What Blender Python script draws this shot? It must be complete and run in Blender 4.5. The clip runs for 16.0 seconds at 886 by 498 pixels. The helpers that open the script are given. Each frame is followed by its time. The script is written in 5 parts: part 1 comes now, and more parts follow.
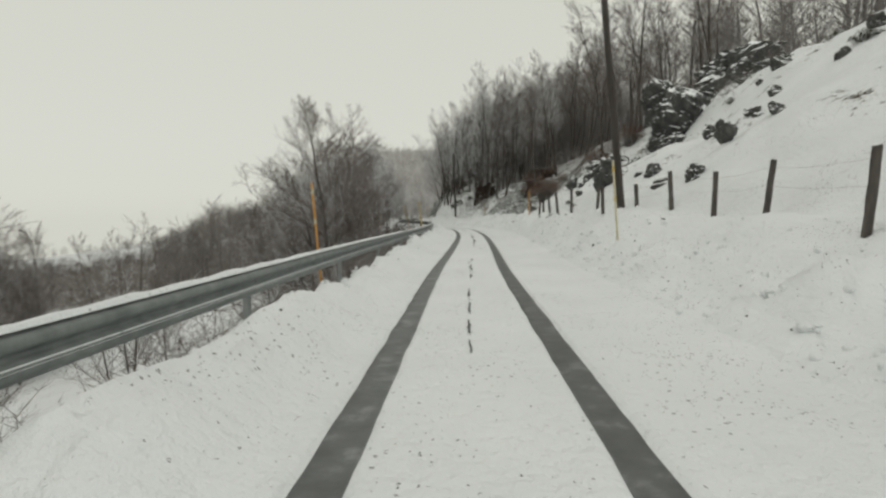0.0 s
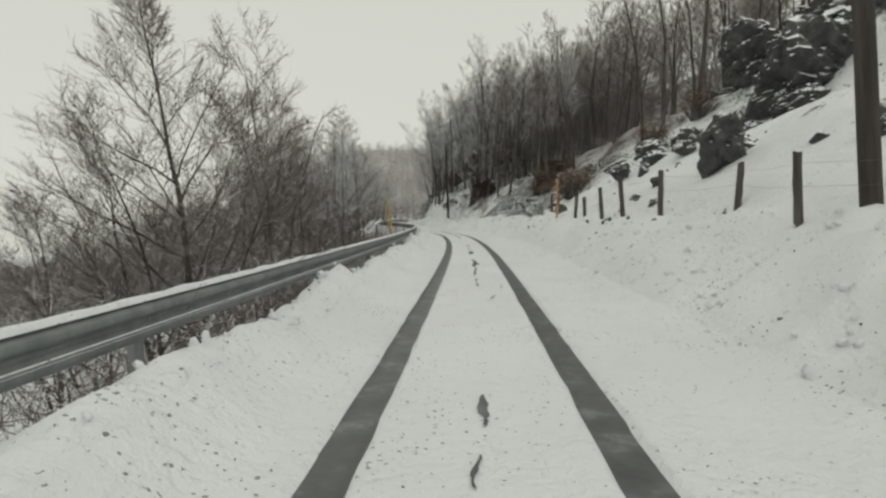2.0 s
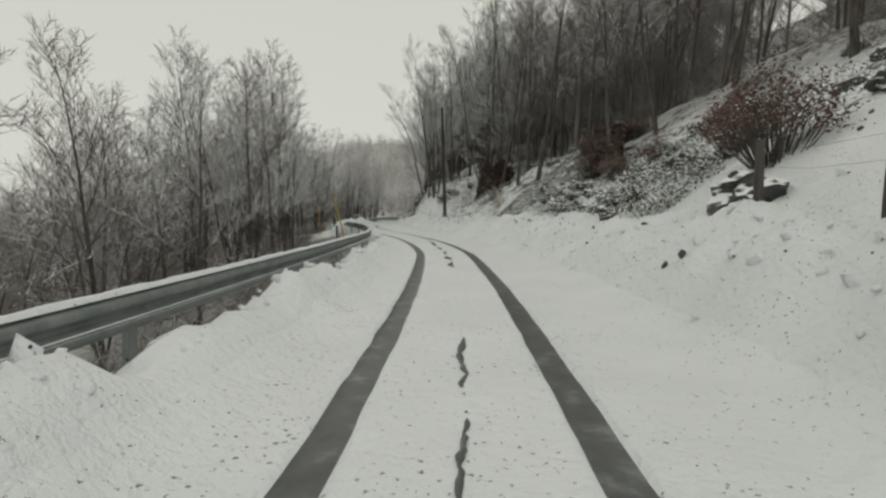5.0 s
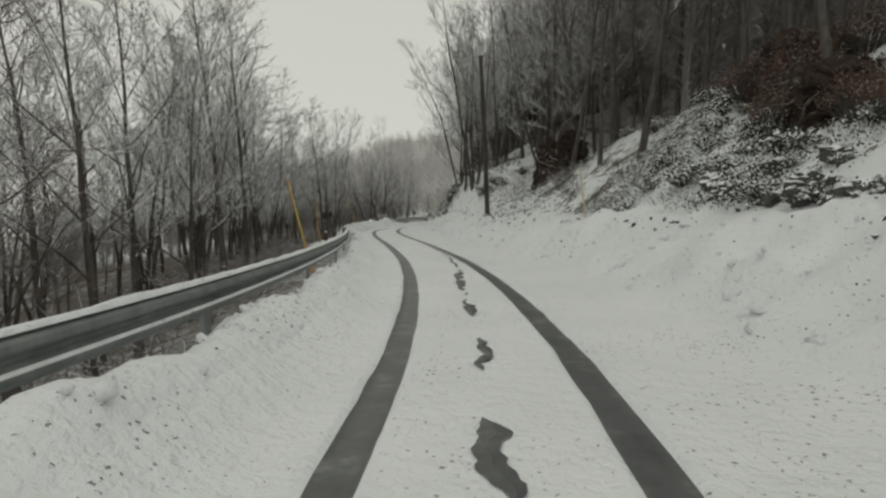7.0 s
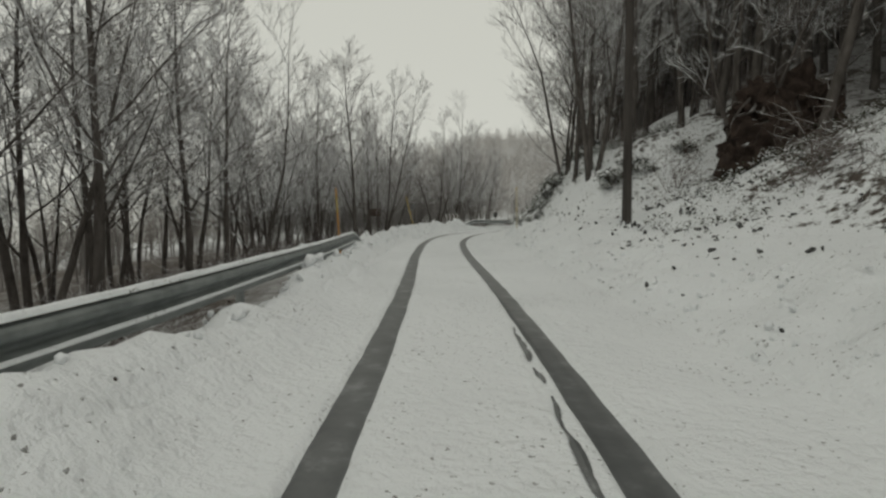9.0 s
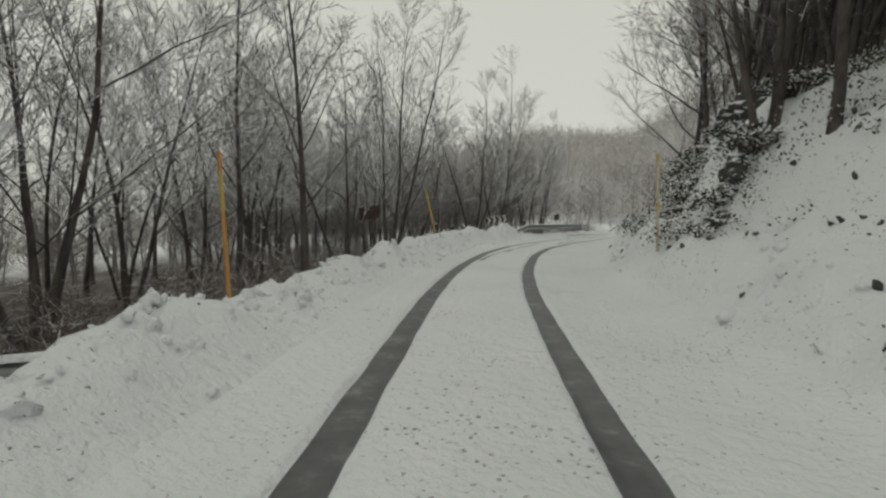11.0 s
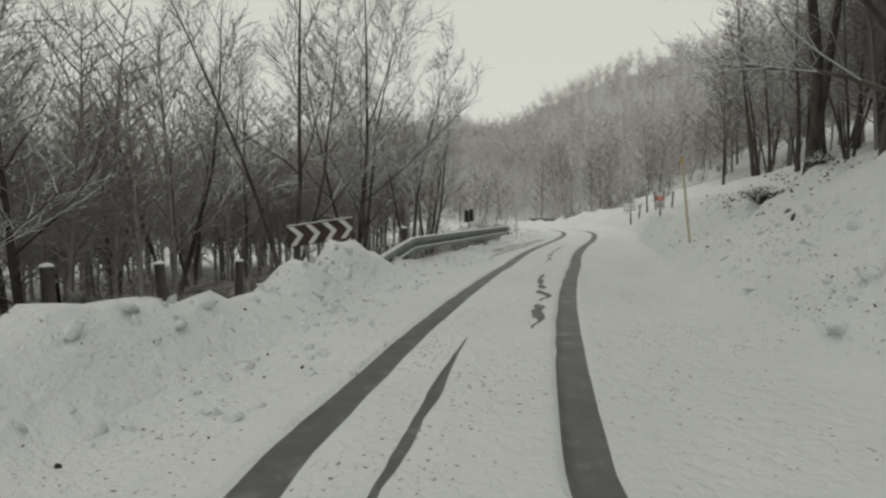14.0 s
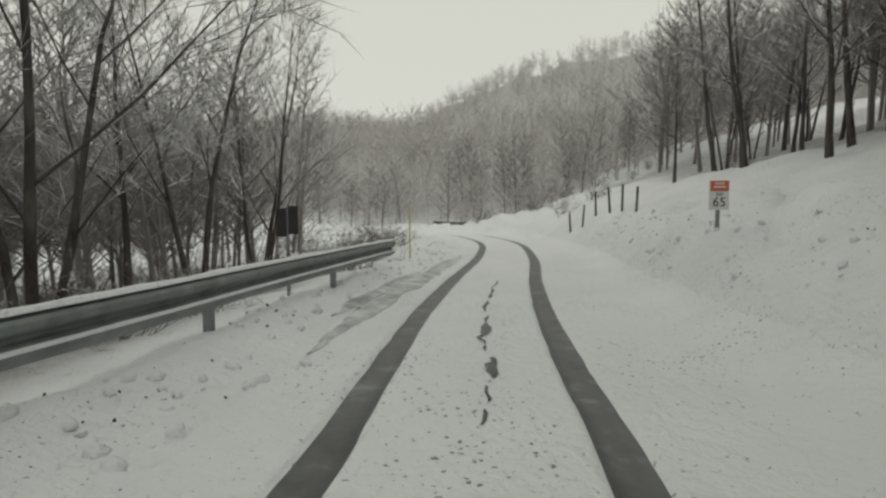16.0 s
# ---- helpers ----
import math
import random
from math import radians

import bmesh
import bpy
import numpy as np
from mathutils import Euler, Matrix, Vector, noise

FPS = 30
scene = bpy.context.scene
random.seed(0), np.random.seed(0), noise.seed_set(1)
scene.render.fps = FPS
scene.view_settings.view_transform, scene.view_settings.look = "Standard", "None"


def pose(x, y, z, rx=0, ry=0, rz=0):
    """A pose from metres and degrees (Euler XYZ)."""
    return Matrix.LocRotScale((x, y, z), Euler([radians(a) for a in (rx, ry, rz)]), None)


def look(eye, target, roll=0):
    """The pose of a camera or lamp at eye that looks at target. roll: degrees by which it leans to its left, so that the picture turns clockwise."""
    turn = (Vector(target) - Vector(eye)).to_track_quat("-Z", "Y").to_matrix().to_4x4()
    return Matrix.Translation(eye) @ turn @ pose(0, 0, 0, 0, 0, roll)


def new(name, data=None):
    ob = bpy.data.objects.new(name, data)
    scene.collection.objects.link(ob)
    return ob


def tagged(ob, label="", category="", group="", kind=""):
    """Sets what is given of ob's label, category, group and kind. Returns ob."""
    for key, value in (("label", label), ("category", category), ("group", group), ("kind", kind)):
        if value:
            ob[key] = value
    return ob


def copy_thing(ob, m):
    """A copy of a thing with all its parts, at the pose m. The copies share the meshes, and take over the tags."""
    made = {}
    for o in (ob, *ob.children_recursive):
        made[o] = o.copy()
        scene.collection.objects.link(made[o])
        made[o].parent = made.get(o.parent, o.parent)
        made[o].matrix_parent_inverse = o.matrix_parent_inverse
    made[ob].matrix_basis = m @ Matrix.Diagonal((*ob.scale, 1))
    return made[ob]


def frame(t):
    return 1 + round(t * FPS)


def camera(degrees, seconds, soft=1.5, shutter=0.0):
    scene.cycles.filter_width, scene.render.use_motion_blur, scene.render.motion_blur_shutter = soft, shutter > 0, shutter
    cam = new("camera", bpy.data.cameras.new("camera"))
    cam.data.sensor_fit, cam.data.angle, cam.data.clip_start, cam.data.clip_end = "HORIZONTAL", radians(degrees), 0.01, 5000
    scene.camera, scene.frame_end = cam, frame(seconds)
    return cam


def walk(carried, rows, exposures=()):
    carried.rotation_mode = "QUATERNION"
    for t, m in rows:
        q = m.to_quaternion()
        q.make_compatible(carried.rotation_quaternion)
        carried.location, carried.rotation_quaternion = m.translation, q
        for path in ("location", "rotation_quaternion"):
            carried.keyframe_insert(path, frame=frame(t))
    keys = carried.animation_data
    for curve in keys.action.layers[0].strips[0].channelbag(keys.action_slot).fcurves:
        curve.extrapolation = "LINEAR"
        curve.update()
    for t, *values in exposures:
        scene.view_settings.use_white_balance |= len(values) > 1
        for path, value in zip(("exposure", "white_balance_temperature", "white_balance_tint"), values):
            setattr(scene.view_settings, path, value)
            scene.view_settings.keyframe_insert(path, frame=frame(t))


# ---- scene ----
cam = camera(80.0, 16.0, soft=2.5)
PATH = [
    (0.0, 0.00, 0.00, 1.242, 86.32, 0.69, 0.01),
    (0.5, 0.14, 2.40, 1.234, 86.40, 0.24, -0.20),
    (1.0, 0.21, 5.12, 1.242, 86.62, -0.04, -0.43),
    (1.5, 0.38, 7.95, 1.270, 86.46, 0.01, -0.54),
    (2.0, 0.47, 10.88, 1.279, 86.42, 0.17, -0.57),
    (2.5, 0.68, 13.70, 1.236, 86.44, -0.00, -0.42),
    (3.0, 0.82, 16.62, 1.232, 86.55, 0.06, -0.41),
    (3.5, 0.99, 19.53, 1.233, 86.52, -0.11, -0.56),
    (4.0, 1.18, 22.48, 1.255, 86.49, -0.38, -0.50),
    (4.2, 1.28, 23.64, 1.271, 86.42, -0.51, -0.51),
    (6.3, 1.68, 36.14, 1.245, 85.97, 0.90, 2.76),
    (6.5, 1.68, 37.37, 1.242, 85.98, 1.01, 3.29),
    (7.0, 1.65, 40.45, 1.252, 85.97, 0.98, 4.93),
    (7.5, 1.56, 43.50, 1.238, 85.77, 0.93, 7.00),
    (8.0, 1.34, 46.57, 1.254, 86.22, 0.40, 9.46),
    (8.5, 0.93, 49.66, 1.243, 86.09, -0.66, 11.77),
    (9.0, 0.34, 52.82, 1.244, 86.03, -1.41, 14.22),
    (9.2, 0.09, 54.06, 1.242, 86.09, -1.65, 15.20),
    (11.3, -3.25, 66.95, 1.235, 85.93, -1.68, 18.70),
    (11.5, -3.56, 68.19, 1.246, 85.80, -1.19, 18.12),
    (12.0, -4.28, 71.29, 1.248, 85.91, -0.26, 16.28),
    (12.5, -4.91, 74.31, 1.253, 85.91, 0.33, 14.27),
    (13.0, -5.38, 77.17, 1.246, 85.80, 0.27, 11.53),
    (13.5, -5.66, 79.96, 1.257, 85.73, 0.21, 8.64),
    (14.0, -5.75, 82.68, 1.240, 86.10, 0.79, 6.01),
    (14.5, -5.72, 85.14, 1.243, 86.16, 1.25, 3.54),
    (15.0, -5.58, 87.61, 1.259, 85.80, 0.69, 0.71),
    (15.5, -5.40, 89.95, 1.246, 86.03, 0.43, -2.04),
    (16.0, -5.15, 92.31, 1.248, 86.11, 0.16, -4.24),
]
EXPOSURES = [(0.0, 0.02), (4.0, 0.0), (7.0, -0.1), (9.0, -0.13), (12.5, -0.03), (16.0, 0.03)]
walk(cam, [(t, pose(*p)) for t, *p in PATH], EXPOSURES)

# ---- light: a bright overcast sky, with a very wide weak sun behind the cloud ----
SUN_UP, SUN_TURN = radians(48), radians(140)
world = bpy.data.worlds.new("overcast_sky")
scene.world = world
world.use_nodes = True
wn = world.node_tree.nodes
wn.clear()
w_out, w_bg = wn.new("ShaderNodeOutputWorld"), wn.new("ShaderNodeBackground")
w_sky, w_grey, w_mix = wn.new("ShaderNodeTexSky"), wn.new("ShaderNodeHueSaturation"), wn.new("ShaderNodeMix")
w_sky.sky_type, w_sky.sun_disc, w_sky.sun_elevation, w_sky.sun_rotation = "NISHITA", False, SUN_UP, SUN_TURN
w_grey.inputs["Saturation"].default_value = 0.12
w_grey.inputs["Value"].default_value = 0.9
w_mix.data_type = "RGBA"
w_mix.inputs["Factor"].default_value = 0.88
w_mix.inputs["B"].default_value = (6.75, 6.8, 6.05, 1)
wl = world.node_tree.links
wl.new(w_sky.outputs[0], w_grey.inputs["Color"])
wl.new(w_grey.outputs[0], w_mix.inputs["A"])
wl.new(w_mix.outputs["Result"], w_bg.inputs[0])
w_bg.inputs[1].default_value = 0.1
wl.new(w_bg.outputs[0], w_out.inputs[0])
sun = new("sun", bpy.data.lights.new("sun", "SUN"))
sun.data.energy, sun.data.angle, sun.data.color = 0.5, radians(90), (1, 0.98, 0.94)
sun.matrix_world = look((0, 0, 50), (-math.sin(SUN_TURN) * math.cos(SUN_UP) * 50, -math.cos(SUN_TURN) * math.cos(SUN_UP) * 50, 50 - 50 * math.sin(SUN_UP)))


# ---- materials ----
def material(name, rough=0.7, spec=0.3, metal=0.0):
    m = bpy.data.materials.new(name)
    m.use_nodes = True
    b = m.node_tree.nodes["Principled BSDF"]
    b.inputs["Roughness"].default_value = rough
    b.inputs["Specular IOR Level"].default_value = spec
    b.inputs["Metallic"].default_value = metal
    return m, m.node_tree.nodes, m.node_tree.links, b


def tex(nodes, links, scale, detail=4, rough=0.6, kind="Object", stretch=(1, 1, 1)):
    co = nodes.new("ShaderNodeTexCoord")
    mp = nodes.new("ShaderNodeMapping")
    mp.inputs["Scale"].default_value = stretch
    n = nodes.new("ShaderNodeTexNoise")
    n.inputs["Scale"].default_value, n.inputs["Detail"].default_value, n.inputs["Roughness"].default_value = scale, detail, rough
    links.new(co.outputs[kind], mp.inputs[0])
    links.new(mp.outputs[0], n.inputs["Vector"])
    return n.outputs["Fac"]


def ramp(nodes, links, src, stops):
    r = nodes.new("ShaderNodeValToRGB")
    while len(r.color_ramp.elements) < len(stops):
        r.color_ramp.elements.new(0.5)
    for e, (p, c) in zip(r.color_ramp.elements, stops):
        e.position, e.color = p, (*c, 1) if len(c) == 3 else c
    links.new(src, r.inputs[0])
    return r.outputs[0]


def mixc(nodes, links, f, a, b):
    m = nodes.new("ShaderNodeMix")
    m.data_type = "RGBA"
    for key, v in (("Factor", f), ("A", a), ("B", b)):
        if isinstance(v, (tuple, float, int)):
            m.inputs[key].default_value = (*v, 1) if isinstance(v, tuple) else v
        else:
            links.new(v, m.inputs[key])
    return m.outputs["Result"]


def mathn(nodes, links, op, a, b=0.0, clamp=False):
    m = nodes.new("ShaderNodeMath")
    m.operation, m.use_clamp = op, clamp
    for i, v in enumerate((a, b)):
        if isinstance(v, (float, int)):
            m.inputs[i].default_value = v
        else:
            links.new(v, m.inputs[i])
    return m.outputs[0]


def bump(nodes, links, bsdf, height, strength=0.4, dist=0.02):
    n = nodes.new("ShaderNodeBump")
    n.inputs["Strength"].default_value, n.inputs["Distance"].default_value = strength, dist
    links.new(height, n.inputs["Height"])
    links.new(n.outputs[0], bsdf.inputs["Normal"])


def up_facing(nodes, links, lo, hi, jitter=0.0, scale=6):
    """How much a surface faces up, from lo to hi, broken by noise: where snow settles."""
    g = nodes.new("ShaderNodeNewGeometry")
    s = nodes.new("ShaderNodeSeparateXYZ")
    links.new(g.outputs["Normal"], s.inputs[0])
    v = s.outputs["Z"]
    if jitter:
        n = tex(nodes, links, scale, 4)
        v = mathn(nodes, links, "ADD", v, mathn(nodes, links, "MULTIPLY", mathn(nodes, links, "SUBTRACT", n, 0.5), jitter))
    r = nodes.new("ShaderNodeMapRange")
    r.inputs["From Min"].default_value, r.inputs["From Max"].default_value = lo, hi
    links.new(v, r.inputs["Value"])
    return r.outputs[0]


def specks(nodes, links, scale, size):
    """Small scattered crumbs of dirt, bark and leaf, uneven in size and shape: 1 on a crumb."""
    co = nodes.new("ShaderNodeTexCoord")
    wob = nodes.new("ShaderNodeTexNoise")
    wob.inputs["Scale"].default_value = scale * 3
    links.new(co.outputs["Object"], wob.inputs["Vector"])
    mixed = nodes.new("ShaderNodeMix")
    mixed.data_type = "VECTOR"
    mixed.inputs["Factor"].default_value = 0.05
    links.new(co.outputs["Object"], mixed.inputs["A"])
    links.new(wob.outputs["Color"], mixed.inputs["B"])
    v = nodes.new("ShaderNodeTexVoronoi")
    v.inputs["Scale"].default_value = scale
    links.new(mixed.outputs["Result"], v.inputs["Vector"])
    each = nodes.new("ShaderNodeSeparateXYZ")
    links.new(v.outputs["Color"], each.inputs[0])
    some = tex(nodes, links, 0.7, 3)
    lim = mathn(nodes, links, "MULTIPLY", mathn(nodes, links, "SUBTRACT", mathn(nodes, links, "ADD", some, mathn(nodes, links, "MULTIPLY", each.outputs["X"], 0.5)), 0.685), size)
    return mathn(nodes, links, "LESS_THAN", v.outputs["Distance"], lim)


SNOW = (0.83, 0.85, 0.86)


def snow_material(name, dirty):
    m, n, l, b = material(name, 0.75, 0.15)
    big, fine = tex(n, l, 0.5, 4), tex(n, l, 9, 5)
    col = ramp(n, l, big, [(0.3, (0.76, 0.78, 0.79)), (0.7, SNOW)])
    col = mixc(n, l, mathn(n, l, "MULTIPLY", specks(n, l, 22.0, 0.75), 0.8), col, (0.10, 0.09, 0.08))
    if dirty:
        earth = ramp(n, l, tex(n, l, 7, 4), [(0.3, (0.045, 0.038, 0.032)), (0.7, (0.12, 0.10, 0.082))])
        bare = mathn(n, l, "ADD", tex(n, l, 0.45, 6, 0.72), mathn(n, l, "MULTIPLY", tex(n, l, 4.5, 5, 0.75), 0.62))
        litter_at = n.new("ShaderNodeAttribute")
        litter_at.attribute_name = "bare"
        f = mathn(n, l, "ADD", bare, mathn(n, l, "MULTIPLY", litter_at.outputs["Fac"], 0.31))
        col = mixc(n, l, ramp(n, l, mathn(n, l, "MULTIPLY", f, 0.5), [(0.534, (0, 0, 0)), (0.567, (1, 1, 1))]), col, earth)
        # a thin dusting through which the woods' leaf litter shows
        thin_at = n.new("ShaderNodeAttribute")
        thin_at.attribute_name = "thin"
        through_snow = mathn(n, l, "MULTIPLY", thin_at.outputs["Fac"], ramp(n, l, tex(n, l, 1.7, 6, 0.7), [(0.34, (0.62, 0.62, 0.62)), (0.58, (1, 1, 1))]))
        col = mixc(n, l, through_snow, col, ramp(n, l, tex(n, l, 5, 5, 0.7), [(0.3, (0.07, 0.06, 0.053)), (0.7, (0.17, 0.15, 0.135))]))
    l.new(col, b.inputs["Base Color"])
    bump(n, l, b, mathn(n, l, "ADD", fine, tex(n, l, 2.6, 5)), 0.8, 0.08)
    return m


M_SNOW = snow_material("fresh_snow", False)
M_GROUND = snow_material("snow_over_hillside_earth", True)


def plain(name, stops, scale, rough, spec=0.3, metal=0.0, bstr=0.3, bdist=0.01, detail=5, stretch=(1, 1, 1), snow=None):
    m, n, l, b = material(name, rough, spec, metal)
    f = tex(n, l, scale, detail, 0.65, stretch=stretch)
    col = ramp(n, l, f, stops)
    if snow:
        col = mixc(n, l, up_facing(n, l, *snow), col, SNOW)
    l.new(col, b.inputs["Base Color"])
    bump(n, l, b, f, bstr, bdist)
    return m


M_ASPHALT = plain("wet_slushy_asphalt", [(0.3, (0.055, 0.058, 0.058)), (0.55, (0.10, 0.105, 0.105)), (0.75, (0.26, 0.27, 0.27))], 3.0, 0.45, 0.5, bstr=0.5, detail=8)
M_SLUSH = plain("thin_grey_slush", [(0.35, (0.26, 0.27, 0.27)), (0.62, (0.66, 0.68, 0.68))], 2.5, 0.6, 0.3, bstr=0.4, detail=8)
M_BARK = plain("grey_beech_bark", [(0.3, (0.045, 0.039, 0.035)), (0.7, (0.14, 0.126, 0.115))], 5, 0.9, 0.1, bstr=0.6, stretch=(1, 1, 0.35), snow=(0.7, 1.25, 0.9, 5))
M_TWIG = plain("frosted_bare_twigs", [(0.3, (0.14, 0.125, 0.118)), (0.7, (0.28, 0.26, 0.25))], 2, 0.9, 0.1, bstr=0.0, snow=(-0.3, 0.6, 0.5, 3))
M_BROWNTWIG = plain("bare_brown_twigs", [(0.3, (0.098, 0.08, 0.072)), (0.7, (0.21, 0.178, 0.163))], 2, 0.9, 0.1, bstr=0.0, snow=(0.35, 0.95, 0.5, 3))
# rime plus the far hill's haze, both put into one pale base colour
M_RIME_HAZE = plain("rimed_far_twigs", [(0.3, (0.43, 0.415, 0.402)), (0.7, (0.56, 0.543, 0.527))], 0.15, 0.9, 0.1, bstr=0.0)
# mid-distance haze mixed into the rimed grey, the same for trunks and twigs
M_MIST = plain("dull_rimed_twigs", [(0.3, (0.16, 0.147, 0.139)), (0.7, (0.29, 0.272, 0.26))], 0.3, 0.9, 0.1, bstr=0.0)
# lighter version of the dull twigs: haze over the slope wood painted in
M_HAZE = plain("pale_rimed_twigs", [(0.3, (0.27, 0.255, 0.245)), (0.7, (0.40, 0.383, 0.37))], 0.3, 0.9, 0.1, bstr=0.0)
M_ROCK = plain("dark_lichen_rock", [(0.25, (0.03, 0.032, 0.032)), (0.55, (0.085, 0.085, 0.082)), (0.8, (0.16, 0.155, 0.145))], 2.2, 0.85, 0.25, bstr=1.0, bdist=0.1, detail=9, snow=(0.55, 0.72, 0.9, 1.6))
M_EARTH = plain("dark_root_earth", [(0.3, (0.018, 0.014, 0.012)), (0.7, (0.075, 0.055, 0.045))], 3, 0.95, 0.1, bstr=1.0, bdist=0.06, detail=8, snow=(0.93, 1.0, 0.4, 4))
M_ZINC = plain("weathered_galvanised_steel", [(0.3, (0.13, 0.145, 0.143)), (0.7, (0.25, 0.27, 0.262))], 3.5, 0.5, 0.5, 0.3, 0.1, stretch=(1, 1, 0.5))
M_POST_ZINC = plain("grey_steel_post", [(0.3, (0.20, 0.215, 0.215)), (0.7, (0.32, 0.335, 0.33))], 5, 0.55, 0.5, 0.5, 0.1)
M_WOOD = plain("weathered_grey_post_wood", [(0.3, (0.05, 0.045, 0.042)), (0.7, (0.14, 0.125, 0.115))], 8, 0.9, 0.1, bstr=0.6, stretch=(1, 1, 0.15), snow=(0.7, 0.9))
M_POLEWOOD = plain("tarred_pole_wood", [(0.3, (0.035, 0.031, 0.028)), (0.7, (0.09, 0.08, 0.072))], 7, 0.85, 0.2, bstr=0.5, stretch=(1, 1, 0.1))
M_ORANGE = plain("faded_orange_paint", [(0.3, (0.42, 0.20, 0.055)), (0.7, (0.60, 0.33, 0.10))], 6, 0.6, 0.3)
M_YELLOW = plain("dull_yellow_paint", [(0.3, (0.42, 0.30, 0.08)), (0.7, (0.58, 0.44, 0.15))], 6, 0.6, 0.3)
M_PALE = plain("pale_worn_paint", [(0.3, (0.45, 0.40, 0.28)), (0.7, (0.62, 0.57, 0.42))], 6, 0.6, 0.3)
M_WHITE = plain("white_reflective_film", [(0.3, (0.62, 0.62, 0.60)), (0.7, (0.80, 0.80, 0.78))], 5, 0.5, 0.4)
M_BROWN = plain("rusty_dark_sign_back", [(0.3, (0.035, 0.027, 0.023)), (0.7, (0.10, 0.068, 0.054))], 6, 0.7, 0.3)
M_BLACK = plain("black_sign_film", [(0.3, (0.012, 0.012, 0.012)), (0.7, (0.04, 0.036, 0.034))], 5, 0.5, 0.4)
M_RED = plain("orange_red_sign_film", [(0.3, (0.55, 0.11, 0.055)), (0.7, (0.68, 0.17, 0.09))], 5, 0.5, 0.4)
M_GREYSIGN = plain("bare_aluminium_sign_back", [(0.3, (0.11, 0.11, 0.115)), (0.7, (0.19, 0.19, 0.195))], 5, 0.55, 0.4, 0.2)
M_LEAF = plain("dark_evergreen_leaves", [(0.3, (0.03, 0.034, 0.02)), (0.7, (0.085, 0.085, 0.05))], 9, 0.7, 0.3, bstr=0.0, snow=(0.1, 0.62, 0.8, 4))
M_DEADLEAF = plain("dry_rust_brown_leaves", [(0.3, (0.085, 0.05, 0.038)), (0.7, (0.20, 0.125, 0.095))], 9, 0.8, 0.2, bstr=0.0, snow=(0.8, 0.98, 0.5, 4))
M_WIRE = plain("rusty_wire", [(0.3, (0.12, 0.10, 0.09)), (0.7, (0.2, 0.18, 0.17))], 9, 0.6, 0.4, 0.5)


# ---- helpers of this scene ----
def mesh_from(name, verts, faces, mats, fmat=None, smooth=False):
    me = bpy.data.meshes.new(name)
    me.from_pydata([tuple(v) for v in verts], [], faces)
    for m in mats:
        me.materials.append(m)
    if fmat is not None:
        me.polygons.foreach_set("material_index", fmat)
    if smooth:
        me.polygons.foreach_set("use_smooth", [True] * len(me.polygons))
    me.update()
    return me


def child(name, me, parent, m=None, label=""):
    ob = new(name, me)
    ob.parent = parent
    if m is not None:
        ob.matrix_basis = m
    return tagged(ob, label=label)


def from_bm(name, bm, mats, smooth=False):
    me = bpy.data.meshes.new(name)
    bm.to_mesh(me)
    bm.free()
    for m in mats:
        me.materials.append(m)
    if smooth:
        me.polygons.foreach_set("use_smooth", [True] * len(me.polygons))
    return me


def box_mesh(name, x, y, z, mat, bevel=0.004, base=0.0):
    bm = bmesh.new()
    bmesh.ops.create_cube(bm, size=1, matrix=Matrix.Translation((0, 0, base + z / 2)) @ Matrix.Diagonal((x, y, z, 1)))
    bmesh.ops.bevel(bm, geom=bm.edges[:], offset=bevel, segments=1, affect="EDGES")
    return from_bm(name, bm, [mat])


def hash2(i, j, seed):
    v = np.sin(i * 127.1 + j * 311.7 + seed * 74.7) * 43758.5453
    return v - np.floor(v)


def vnoise(x, y, scale, octaves=3, seed=1):
    """Smooth value noise, about -1 to 1."""
    out, amp, total = 0, 1.0, 0
    for o in range(octaves):
        px, py = np.asarray(x, float) * scale + 13.7 * o, np.asarray(y, float) * scale + 7.3 * o
        i, j = np.floor(px), np.floor(py)
        u, v = px - i, py - j
        u, v = u * u * (3 - 2 * u), v * v * (3 - 2 * v)
        s = seed + o
        a = hash2(i, j, s) * (1 - u) + hash2(i + 1, j, s) * u
        b = hash2(i, j + 1, s) * (1 - u) + hash2(i + 1, j + 1, s) * u
        out = out + amp * ((a * (1 - v) + b * v) * 2 - 1)
        total, amp, scale = total + amp, amp * 0.5, scale * 2
    return out / total


# ---- the line of the road: where the car's middle runs, and on past both ends ----
LINE = [(-2.4, -60), (-1.6, -40), (-0.6, -12), (0, 0), (0.47, 10.9), (0.82, 16.6), (1.18, 22.5), (1.52, 29.5), (1.68, 37), (1.56, 43.5),
        (1.34, 46.6), (0.93, 49.7), (0.34, 52.8), (-0.4, 56), (-1.3, 59.6), (-2.3, 63.4), (-3.25, 67), (-4.28, 71.3), (-4.91, 74.3),
        (-5.38, 77.2), (-5.66, 80), (-5.75, 82.7), (-5.58, 87.6), (-5.15, 92.3), (-4.4, 97.5), (-3.6, 101.5), (-2.3, 107), (-1.3, 113),
        (-1.2, 118), (-2.0, 124), (-4.8, 131), (-10, 138), (-18, 144), (-30, 149), (-52, 153), (-100, 157), (-300, 160)]


